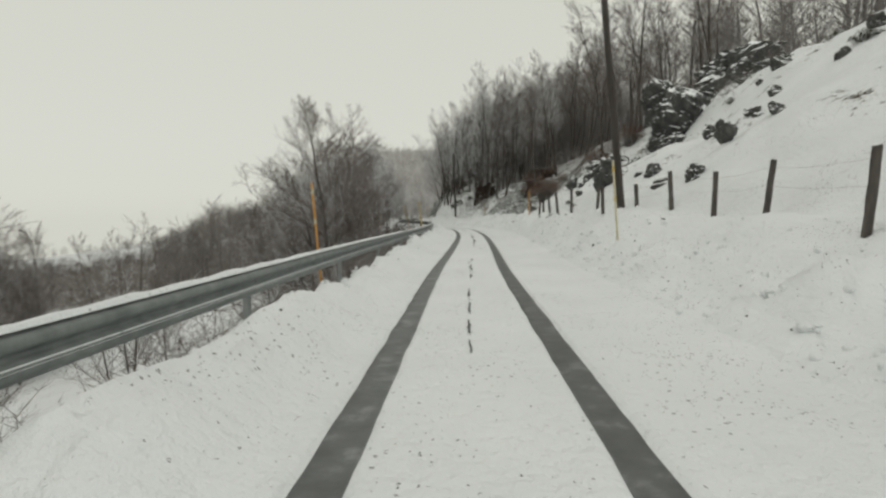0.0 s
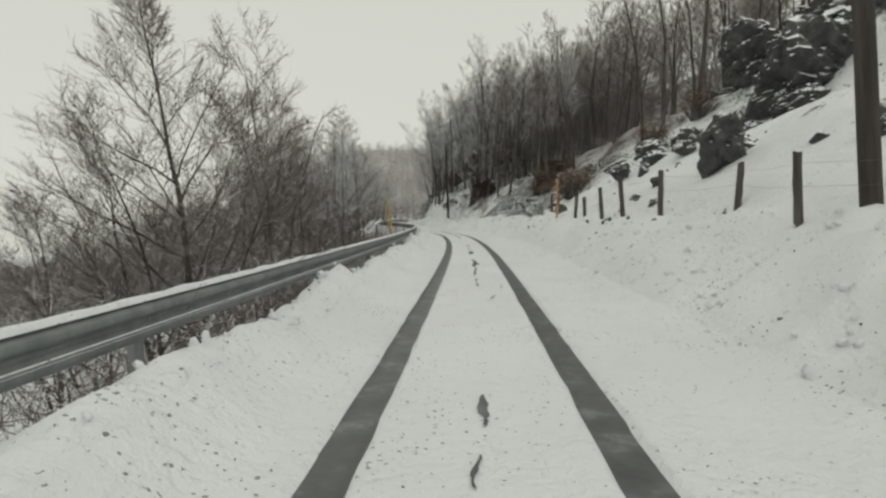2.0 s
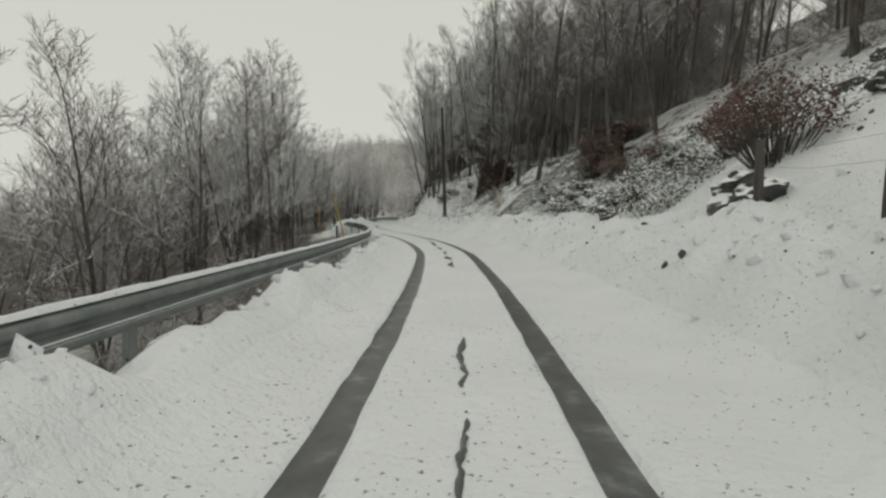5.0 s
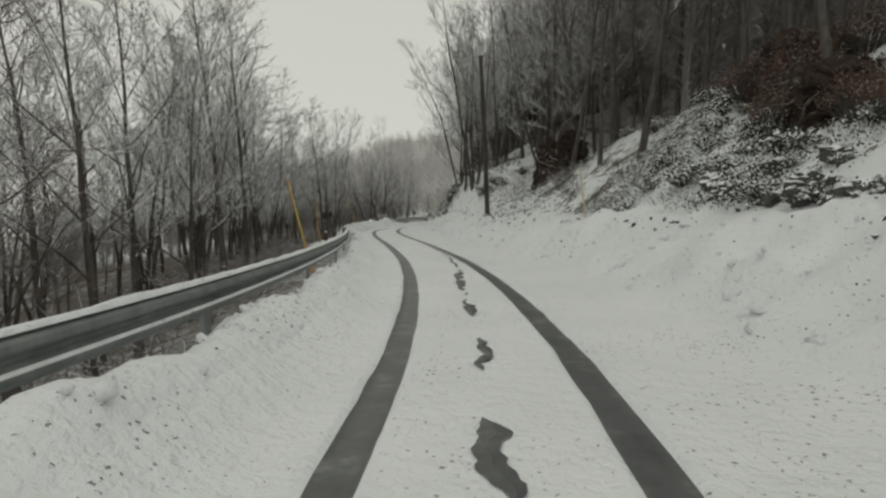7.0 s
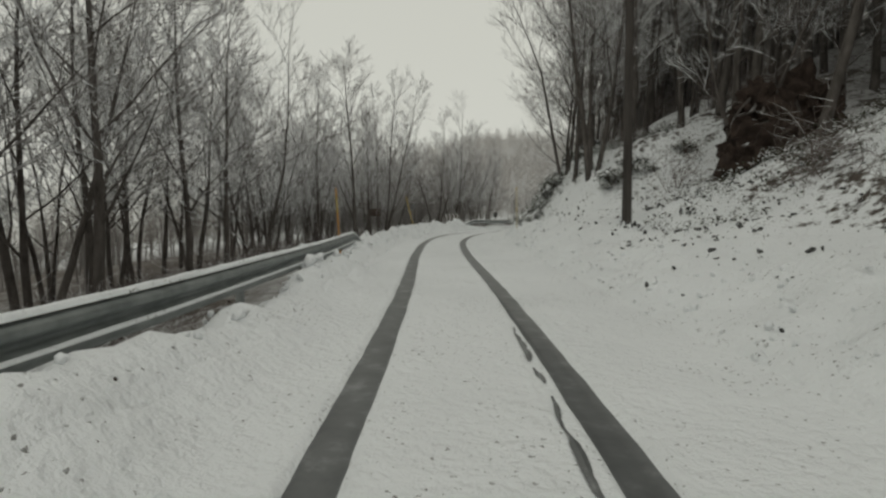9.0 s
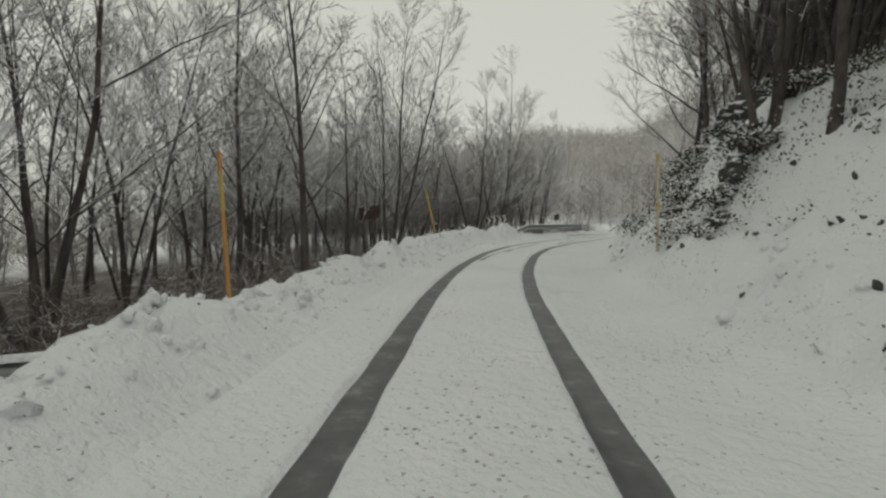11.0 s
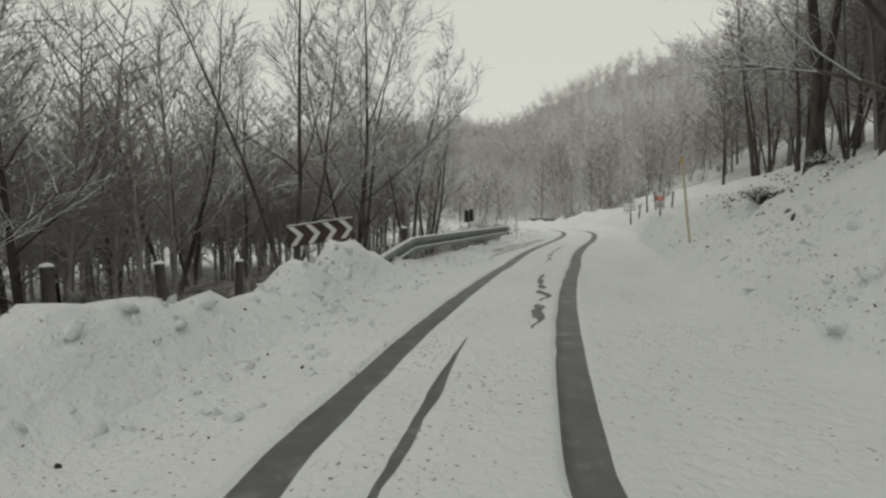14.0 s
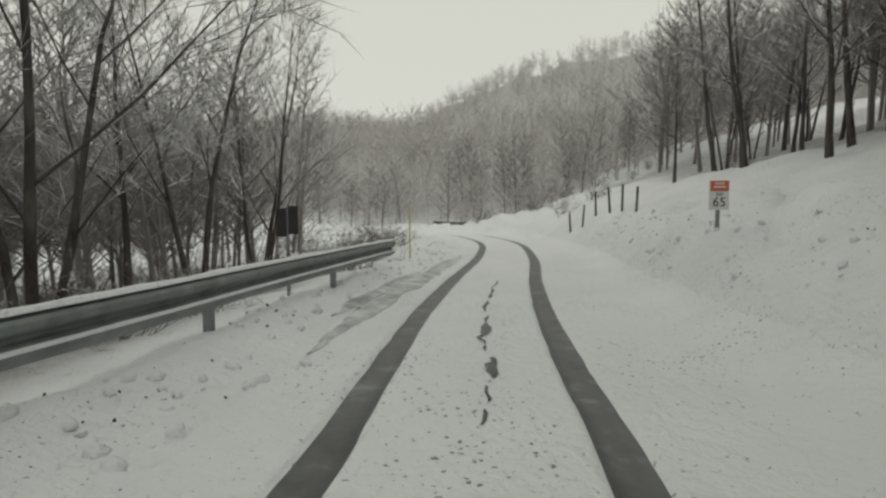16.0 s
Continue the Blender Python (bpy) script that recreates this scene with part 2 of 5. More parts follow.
def catmull(points, step):
    p = [np.array(q, float) for q in points]
    p = [2 * p[0] - p[1]] + p + [2 * p[-1] - p[-2]]
    out = []
    for k in range(1, len(p) - 2):
        n = max(2, int(np.linalg.norm(p[k + 1] - p[k]) / step))
        for u in np.linspace(0, 1, n, endpoint=False):
            a, b, c, e = p[k - 1], p[k], p[k + 1], p[k + 2]
            out.append(0.5 * (2 * b + (c - a) * u + (2 * a - 5 * b + 4 * c - e) * u * u + (3 * b - a - 3 * c + e) * u ** 3))
    out.append(p[-2])
    return np.array(out)


ROAD = catmull(LINE, 0.25)
TAN = np.gradient(ROAD, axis=0)
TAN /= np.linalg.norm(TAN, axis=1)[:, None]
RIGHT = np.stack([TAN[:, 1], -TAN[:, 0]], 1)
COARSE = ROAD[::6]
S0 = int(np.argmin(np.abs(ROAD[:, 1])))
SLEN = np.r_[0, np.cumsum(np.linalg.norm(np.diff(ROAD, axis=0), axis=1))]
SLEN -= SLEN[S0]


def road_coords(x, y):
    """Arc length along the road's line and distance to its right, for arrays of places."""
    x, y = np.atleast_1d(np.asarray(x, float)), np.atleast_1d(np.asarray(y, float))
    near = np.empty(len(x), int)
    for k in range(0, len(x), 20000):
        dx = x[k:k + 20000, None] - COARSE[None, :, 0]
        dy = y[k:k + 20000, None] - COARSE[None, :, 1]
        near[k:k + 20000] = np.argmin(dx * dx + dy * dy, 1) * 6
    near = np.clip(near, 0, len(ROAD) - 1)
    off = np.stack([x, y], 1) - ROAD[near]
    along = (off * TAN[near]).sum(1)
    near2 = np.clip(near + np.round(along / 0.25).astype(int), 0, len(ROAD) - 1)
    off = np.stack([x, y], 1) - ROAD[near2]
    return SLEN[near2] + (off * TAN[near2]).sum(1) * 0, (off * RIGHT[near2]).sum(1), np.linalg.norm(off, axis=1)


def at_road(s, d):
    """The place at arc length s, d to the right of the road's line."""
    k = int(np.clip(np.searchsorted(SLEN, s), 0, len(ROAD) - 1))
    return ROAD[k] + TAN[k] * (s - SLEN[k]) + RIGHT[k] * d


def step(v, lo, hi):
    u = np.clip((v - lo) / (hi - lo), 0, 1)
    return u * u * (3 - 2 * u)


def ground(x, y):
    """Height of the snow-covered ground."""
    x, y = np.atleast_1d(np.asarray(x, float)), np.atleast_1d(np.asarray(y, float))
    s, d, far = road_coords(x, y)
    d = np.where(far > np.abs(d) + 0.8, np.sign(d) * far, d)
    # right: a low ridge of ploughed snow, a verge, then the cutting and the hillside
    verge = np.interp(s, [0, 12, 16, 22, 33, 40, 48, 56, 60, 64, 66.5, 70, 72, 76, 90, 98, 120], [6.6, 6.5, 5.2, 4.35, 4.05, 4.6, 5.4, 5.6, 6.2, 5.8, 4.7, 4.3, 4.0, 3.6, 3.5, 3.4, 4.6])
    rise = np.interp(s, [0, 10, 30, 50, 62, 64.5, 67, 69, 72, 76, 87, 93, 100, 115, 128, 136], [0.66, 0.7, 0.68, 0.72, 0.75, 0.68, 0.42, 0.5, 0.95, 1.2, 1.2, 0.55, 0.33, 0.30, 0.22, 0.0])
    brow = np.interp(s, [0, 50, 60, 68, 74, 90, 96], [9, 7.5, 5.0, 4.7, 3.7, 3.9, 9])
    top = np.interp(s, [0, 40, 70, 90, 98, 112], [1.15, 1.1, 1.0, 0.75, 0.75, 1.2]) * (1 - step(s, 124, 136))
    zr = step(d, 2.2, verge - 0.3) * top + np.maximum(d - verge + 0.3, 0) * rise * step(d, verge - 0.6, verge + 1.0)
    zr = np.where(zr > brow, brow + (zr - brow) * 0.38, zr)
    zr = zr - 1.3 * np.exp(-((d - 10.2) / 1.6) ** 2) * step(s, 19, 25) * (1 - step(s, 31, 37))
    zr = zr + 0.42 * np.exp(-((d - 2.75) / 0.45) ** 2) * step(s, 117, 121) * (1 - step(s, 133, 137))
    zr = zr - 0.17 * np.exp(-((s - 18.5) / 2.5) ** 2) * step(d, 2.6, 3.8) * (1 - step(d, 6, 9))
    lump = vnoise(x, y, 0.55, 4, 3)
    zr = zr + step(d, 2.4, 3.6) * lump * 0.2 + step(d, 2.5, 3.0) * (1 - step(d, 4.5, 7)) * (vnoise(x, y, 1.9, 3, 13) * 0.19 + np.maximum(vnoise(x, y, 1.1, 3, 14) - 0.05, 0) * 0.5) + step(d, 5, 9) * (vnoise(x, y, 0.16, 3, 9) * 0.55 + vnoise(x, y, 0.9, 3, 11) * 0.16)
    # left: the ploughed bank, then the slope down to the valley
    e = -d
    bank = np.interp(s, [0, 30, 46, 60, 68, 74, 86, 92.3, 93.6, 96, 130], [0.36, 0.44, 0.40, 0.40, 0.44, 0.42, 0.60, 0.86, 0.3, 0.20, 0.20])
    where = np.interp(s, [0, 12, 18, 34, 46, 52, 62, 70, 84, 92, 98], [1.75, 1.8, 1.98, 2.0, 1.95, 1.92, 1.92, 2.4, 2.85, 2.95, 2.3])
    rough = 0.9 + 0.75 * vnoise(x, y, 1.3, 4, 21)
    ridge = bank * np.where(e < where, np.exp(-((e - where) / 0.45) ** 2), np.exp(-((e - where) / (0.34 + 0.21 * step(s, 61, 68))) ** 2)) * rough
    ridge = ridge + step(e, 1.7, 2.2) * (1 - step(e, where + 0.5, where + 1.0)) * step(s, 55, 72) * (1 - step(s, 95, 99)) * (vnoise(x, y, 2.2, 2, 23) * 0.10)
    fall = np.interp(s, [0, 35, 48, 75, 90, 100, 125], [0.62, 0.55, 0.28, 0.15, 0.12, 0.12, 0.10])
    lip = np.interp(s, [0, 34, 60, 74, 92, 98, 130], [0.7, 0.7, 0.6, 0.4, 0.4, 0.25, 0.2])
    zl = ridge - lip * step(e, where + 0.15, where + 0.6 + 0.35 * step(s, 61, 68)) - np.maximum(e - 3.0, 0) * fall * step(e, 2.8, 5.0)
    low = np.interp(s, [0, 40, 60, 90, 120], [-7, -6, -5, -4, -2.0])
    zl = np.where(zl < low, low + (zl - low) * 0.25, zl) - np.maximum(e - 30, 0) * np.interp(s, [0, 70, 100, 130], [0.1, 0.1, 0.06, 0.03])
    zl = zl + step(e, 2.6, 4) * vnoise(x, y, 0.5, 4, 5) * 0.16 + step(e, 6, 14) * vnoise(x, y, 0.1, 3, 15) * 0.5
    z = np.where(d > 0, zr, zl)
    # the wooded hill that closes the valley ahead
    hill = np.maximum(y - 130 - 6 * vnoise(x, y, 0.03, 2, 31), 0) * (0.19 * step(x, -110, -45) + 0.0037 * np.clip(x, 0, 90)) * step(far, 6, 25)
    hill = np.where(hill > 50, 50 + (hill - 50) * 0.1, hill)
    z = z * (1 - 0.6 * step(y, 130, 170) * step(x, -90, -40)) + hill - 0.13 * np.maximum(-x - 42, 0) * step(y, 50, 140)
    return z


def ground_at(x, y):
    return float(ground([x], [y])[0])


# ---- ground: one sheet to the horizon, dropped a little below the road's own surface ----
def axis(lo, hi, fine, ends):
    a = list(np.arange(lo, hi, fine))
    grow, v = fine, hi
    while v < ends[1]:
        a.append(v)
        grow = min(grow * 1.14, 25)
        v += grow
    grow, v, b = fine, lo, []
    while v > ends[0]:
        grow = min(grow * 1.14, 25)
        v -= grow
        b.append(v)
    return np.array(b[::-1] + a)


GX, GY = axis(-13, 13, 0.2, (-900, 900)), axis(-2, 112, 0.25, (-300, 1200))
gx, gy = np.meshgrid(GX, GY)
gz = ground(gx.ravel(), gy.ravel())
gs, gd, gfar = road_coords(gx.ravel(), gy.ravel())
gz = gz - 0.14 * step(gd, -1.65, -1.35) * (1 - step(gd, 2.35, 2.65)) * (gfar < 4)
nx, ny = len(GX), len(GY)
quad = [(j * nx + i, j * nx + i + 1, (j + 1) * nx + i + 1, (j + 1) * nx + i) for j in range(ny - 1) for i in range(nx - 1)]
ground_ob = new("ground", mesh_from("ground", np.stack([gx.ravel(), gy.ravel(), gz], 1), quad, [M_GROUND], smooth=True))
bare = step(gd, 5.5 - 1.3 * step(gs, 54, 60) * (1 - step(gs, 72, 76)), 8 - 1.6 * step(gs, 54, 60) * (1 - step(gs, 72, 76))) * np.interp(gs, [0, 15, 40, 60, 74, 90, 96], [0.1, 0.45, 0.65, 0.85, 0.8, 0.7, 0.0]) + step(-gd, 2.9 + 1.3 * step(gs, 60, 68), 3.7 + 1.4 * step(gs, 60, 68)) * np.interp(gs, [0, 40, 60, 80, 94, 100], [0.15, 0.35, 0.95, 1.0, 1.0, 0.4]) * (1 - step(-gd, 5, 9) * (1 - step(gs, 38, 52)))
thin = step(-gd, 4.0, 6.0) * np.interp(gs, [44, 52, 58, 96, 112, 122], [0, 0.7, 1.0, 1.0, 0.8, 0.0]) + step(gd, 9.5, 13) * np.interp(gs, [34, 44, 92, 104, 122], [0, 0.65, 0.75, 0.75, 0.5])
thin = np.maximum(thin, 0.85 * step(-gd, 2.45, 2.8) * (1 - step(-gd, 4.5 + 5 * step(gs, 10, 18), 7.5 + 7 * step(gs, 10, 18))) * (1 - step(gs, 66, 70)) * step(gs, -14, -8))
thin = np.where(gy.ravel() > 130, 0.6 * step(gy.ravel(), 134, 148) * step(gfar, 7, 14), thin)
layer = ground_ob.data.attributes.new("thin", "FLOAT", "POINT")
layer.data.foreach_set("value", np.clip(thin, 0, 1).astype(np.float32))
layer = ground_ob.data.attributes.new("bare", "FLOAT", "POINT")
layer.data.foreach_set("value", np.clip(bare, 0, 1).astype(np.float32))
tagged(ground_ob, "snow-covered mountain hillside with bare earth patches and ploughed banks", "ground", kind="structure")

# ---- road: a skin of snow with two wheel ruts pressed through to wet asphalt ----
RUT = ([-30, 50, 55, 62, 72, 80, 86, 91, 96, 200], [0.07, 0.10, 0.16, 0.12, -0.05, -0.16, -0.40, -0.20, 0.0, 0.0])
COLS = [0.0, 0.2, 0.4, 0.6, 0.8, 1.0]
rut_l = [-0.19, -0.15, -0.125, -0.04, 0.04, 0.125, 0.15, 0.19]
mid = [-0.45, -0.25, 0.0, 0.25, 0.45]
outer = [0.0, 0.15, 0.32, 0.5, 0.68, 0.86, 1.0]
rv, rf, rm = [], [], []
stations = np.arange(-45, 165, 0.16)
ncol = len(COLS) + 8 + len(mid) + 8 + len(outer)
for n, s in enumerate(stations):
    k = int(np.clip(np.searchsorted(SLEN, s), 0, len(ROAD) - 1))
    c = np.interp(s, *RUT)
    ds = [(-1.75 + (c - 1.02 + 1.75) * q, 0) for q in COLS]
    for side, centre in ((0, c - 0.775), (1, c + 0.775)):
        for q in rut_l:
            j = 0.016 * vnoise(s, q > 0, 2.3, 3, 41 + side)
            ds.append((centre + q + float(j), -0.022 if abs(q) < 0.13 else (0.014 if abs(q) > 0.16 else 0.006)))
        if side == 0:
            ds += [(c + q, 0.012) for q in mid]
    ds += [(c + 1.02 + (2.75 - c - 1.02) * q, 0) for q in outer]
    for col, (q, h) in enumerate(ds):
        p = ROAD[k] + TAN[k] * (s - SLEN[k]) + RIGHT[k] * q
        wob = 0.012 * float(vnoise(p[0], p[1], 1.1, 3, 51)) if h >= 0 else 0.003 * float(vnoise(p[0], p[1], 5, 2, 52))
        edge = -0.10 if col in (0, ncol - 1) else 0
        rv.append((p[0], p[1], h + wob + edge))
    if n:
        for col in range(ncol - 1):
            a, b = (n - 1) * ncol + col, n * ncol + col
            rf.append((a, a + 1, b + 1, b))
            inside = (len(COLS) + 2 <= col < len(COLS) + 5) or (len(COLS) + 10 + len(mid) <= col < len(COLS) + 13 + len(mid))
            rm.append(1 if inside else 0)
lay = ground([p[0] for p in rv], [p[1] for p in rv])
rv = [(x, y, z + float(g)) for (x, y, z), g in zip(rv, lay)]
road = new("road", mesh_from("road", rv, rf, [M_SNOW, M_ASPHALT], rm, smooth=True))
tagged(road, "narrow mountain road under fresh snow with two dark wheel ruts", "road", kind="structure")


def patch(name, s0, s1, d0, d1, width, mat, seed, label, broken=True):
    """A broken, ragged strip where the snow has worn thin, a few mm above the road."""
    vs, fs = [], []
    n = max(10, int((s1 - s0) / 0.03))
    last = False
    for i in range(n + 1):
        u = i / n
        s = s0 + (s1 - s0) * u
        ends = min(1, 5 * u, 5 * (1 - u))
        lo = width * min(0.9, 0.42 + 1.7 * float(vnoise(s, seed * 3.1, 3.2, 5, 5))) * ends
        hi = width * min(0.9, 0.42 + 1.7 * float(vnoise(s, seed * 3.1 + 1.3, 3.2, 5, 5))) * ends
        if not broken:
            lo = width * (0.6 + 0.45 * float(vnoise(s, seed * 3.1, 0.9, 4, 5))) * ends
            hi = width * (0.6 + 0.45 * float(vnoise(s, seed * 3.1 + 1.3, 0.9, 4, 5))) * ends
        d = d0 + (d1 - d0) * u + (1.1 if broken else 0.3) * width * float(vnoise(s, seed * 3.1 + 9, 1.7, 5, 7))
        live = lo + hi > 0.012
        a, b = at_road(s, d - lo), at_road(s, d + hi)
        if live:
            m = (a + b) / 2
            vs += [(*a, 0.022), (*m, 0.030), (*b, 0.022)] if broken else [(*a, 0.006), (*m, 0.022), (*b, 0.006)]
            if last:
                o = len(vs) - 3
                fs += [(o - 3, o - 2, o + 1, o), (o - 2, o - 1, o + 2, o + 1)]
        last = live
    lie = ground([p[0] for p in vs], [p[1] for p in vs])
    vs = [(x, y, z + float(g)) for (x, y, z), g in zip(vs, lie)]
    ob = new(name, mesh_from(name, vs, fs, [mat]))
    return tagged(ob, label, "bare patch", "worn gaps in the road's snow", "structure")


for n, (a, b, d0, d1, w) in enumerate([(4, 9, 0.02, 0.05, 0.025), (10, 13, 0.08, 0.10, 0.05), (13.2, 14.6, 0.03, 0.1, 0.06), (18.5, 20.5, 0.3, 0.55, 0.05), (20, 27, 0.10, 0.12, 0.05),
                                       (24.2, 25.6, 0.12, 0.2, 0.11), (28, 29.8, 0.12, 0.14, 0.14), (30.2, 34, 0.1, 0.1, 0.05), (40.5, 42, 0.12, 0.12, 0.08), (42.6, 43.6, 0.1, 0.02, 0.12),
                                       (44.5, 45.6, 0.1, 0.15, 0.10), (46.6, 49.6, 0.1, 0.14, 0.11), (48.6, 52.4, 0.14, 0.42, 0.10), (52, 54.9, 0.46, 0.64, 0.06), (54.7, 58.9, 0.67, 0.72, 0.035), (88.9, 91.2, 0.12, 0.26, 0.08),
                                       (90.9, 94, 0.26, 0.18, 0.09), (96, 99.5, 0.05, 0.1, 0.07), (99.5, 103, 0.0, 0.08, 0.04)]):
    patch("bare_patch", a, b, d0, d1, w, M_ASPHALT, n, "dark ragged gap of wet asphalt in the road's snow")
for n, (a, b, d0, d1, w) in enumerate([(79.0, 82.6, -0.68, -0.64, 0.11), (82.7, 84.4, -0.60, -0.60, 0.14), (84.7, 88.7, -0.60, -0.50, 0.10)]):
    patch("bare_patch", a, b, d0, d1, w, M_ASPHALT, 40 + n, "dark ragged strip of wet asphalt beside the wheel rut", False)
for n, (a, b, d0, d1, w) in enumerate([(97.5, 108.5, -1.5, -1.3, 0.34), (99.0, 104.5, -1.75, -1.6, 0.16)]):
    patch("slush_patch", a, b, d0, d1, w, M_SLUSH, 60 + n, "grey slush where an older wheel track crosses the snow", False)

# ---- trees ----
def tube(vs, fs, pts, radii, sides):
    """A tapered tube along pts; it ends in a point where the last radius is 0."""
    base = len(vs)
    pts = [Vector(p) for p in pts]
    for i, (p, r) in enumerate(zip(pts, radii)):
        t = (pts[min(i + 1, len(pts) - 1)] - pts[max(i - 1, 0)]).normalized()
        u = t.cross(Vector((0.31, 0.87, 0.23))).normalized()
        w = t.cross(u)
        if r == 0:
            vs.append(tuple(p))
            continue
        for k in range(sides):
            a = 2 * math.pi * k / sides
            vs.append(tuple(p + u * (r * math.cos(a)) + w * (r * math.sin(a))))
    for i in range(len(pts) - 1):
        o = base + i * sides
        for k in range(sides):
            k2 = (k + 1) % sides
            if radii[i + 1] == 0:
                fs.append((o + k, o + k2, o + sides))
            else:
                fs.append((o + k, o + k2, o + sides + k2, o + sides + k))


def bend(rnd, start, way, length, n, wild, lift):
    pts, p, w = [Vector(start)], Vector(start), Vector(way).normalized()
    for _ in range(n):
        w = (w + Vector((rnd.gauss(0, wild), rnd.gauss(0, wild), rnd.gauss(0, wild) + lift))).normalized()
        p = p + w * (length / n)
        pts.append(p.copy())
    return pts, w


def side_way(rnd, par, angle, turn=None, flat=0.5):
    """A way that leaves the way par at an angle: round it by turn, or to one of its sides in a nearly flat spray."""
    u = par.cross(Vector((0.0, 0.0, 1.0)))
    u = u.normalized() if u.length > 0.15 else par.cross(Vector((0.8, 0.6, 0.0))).normalized()
    w = par.cross(u)
    a = turn if turn is not None else rnd.gauss(0, flat)
    return par * math.cos(angle) + (u * math.cos(a) + w * math.sin(a)) * math.sin(angle)


def on_line(pts, u):
    """The place and the way at the share u of a bent line."""
    n = len(pts) - 1
    i = min(int(u * n), n - 1)
    return pts[i].lerp(pts[i + 1], u * n - i), (pts[i + 1] - pts[i]).normalized()


def tree_meshes(seed, height, stems, clear, reach, kids, angle, wild, thick, coarse, lift, taper, open_stems):
    """Trunk with ascending limbs, and the crown of sprays of bare twigs, of one leafless tree."""
    rnd = random.Random(seed)
    tv, tf, cv, cf = [], [], [], []
    round_to = rnd.uniform(0, 6.28)
    for s in range(stems):
        a0 = round_to + s * 6.28 / stems + rnd.uniform(-0.4, 0.4)
        lean = 0.04 if stems == 1 else rnd.uniform(0.5, 1.0) * open_stems
        h = height * (1 if s == 0 else rnd.uniform(0.78, 0.97))
        r0 = h * thick * (1 if stems == 1 else 0.8)
        off = 0.0 if stems == 1 else r0 * 1.1
        pts, _ = bend(rnd, (off * math.cos(a0), off * math.sin(a0), -0.5), (math.cos(a0) * lean, math.sin(a0) * lean, 1), h + 0.5, 9, wild * 0.55, max(0.035, wild * 0.3 - 0.02))
        tube(tv, tf, pts, [r0 * (1.45, 1.05, 0.98)[i] if i < 3 else r0 * (1 - 0.93 * (i / 9) ** 1.15) for i in range(10)], 8)
        for b in range(kids[0]):
            u = clear + (0.985 - clear) * ((b + rnd.random()) / kids[0]) ** 0.92
            p, par = on_line(pts, u)
            lean_out = radians(angle[1] + (angle[0] - angle[1]) * u + rnd.gauss(0, 6))
            ll = height * reach * (1.12 - taper * u) * rnd.uniform(0.72, 1.22)
            lp, _ = bend(rnd, p, side_way(rnd, par, lean_out, b * 2.4 + rnd.uniform(-0.5, 0.5)), ll, 5, wild, lift)
            lr = max(r0 * (1 - 0.93 * u ** 1.15) * rnd.uniform(0.34, 0.56), 0.010)
            tube(tv, tf, lp, [lr * (1 - 0.85 * q / 5) for q in range(6)], 5)
            for c in range(kids[1]):
                v = 0.14 + 0.86 * (c + rnd.random()) / kids[1]
                q, along = on_line(lp, v)
                way = side_way(rnd, along, radians(rnd.uniform(26, 50)) * (1 if c % 2 else -1))
                sl = max(ll * 0.62 * (1.12 - 0.7 * v) * rnd.uniform(0.7, 1.25), 0.35)
                sp, _ = bend(rnd, q, way, sl, 3, wild * 1.1, lift * 0.9)
                sr = max(0.0075 * coarse, lr * 0.45 * (1 - 0.6 * v))
                tube(cv, cf, sp, [sr, sr * 0.8, sr * 0.58, sr * 0.3], 3)
                for e in range(kids[2]):
                    w = 0.12 + 0.88 * (e + rnd.random()) / kids[2]
                    z, along2 = on_line(sp, w)
                    way2 = side_way(rnd, along2, radians(rnd.uniform(22, 48)) * (1 if e % 2 else -1), flat=0.6)
                    tl = max(sl * 0.54 * (1.1 - 0.5 * w) * rnd.uniform(0.7, 1.3), 0.22)
                    way2 = (way2 + Vector((0, 0, rnd.uniform(0.0, 0.3)))).normalized()
                    e2 = z + way2 * tl
                    tube(cv, cf, [z, e2], [0.0072 * coarse, 0.0], 3)
                    for g in range(kids[3]):
                        x = z.lerp(e2, (g + rnd.uniform(0.2, 1.0)) / (kids[3] + 0.4))
                        way3 = side_way(rnd, way2, radians(rnd.uniform(22, 50)) * rnd.choice((1, -1)), flat=0.8)
                        tube(cv, cf, [x, x + way3 * tl * rnd.uniform(0.35, 0.65)], [0.0052 * coarse, 0.0], 3)
    return (tv, tf), (cv, cf)


def tree(label, seed, height, stems, clear, reach, kids, angle=(24, 46), wild=0.09, thick=0.011, coarse=1.0, lift=0.05, taper=0.72, open_stems=0.28):
    t, c = tree_meshes(seed, height, stems, clear, reach, kids, angle, wild, thick, coarse, lift, taper, open_stems)
    base = new("bare_tree")
    child("trunk", mesh_from("trunk", *t, [M_BARK], smooth=True), base)
    child("crown", mesh_from("crown", *c, [M_TWIG]), base)
    return tagged(base, label, "tree", "bare roadside trees")


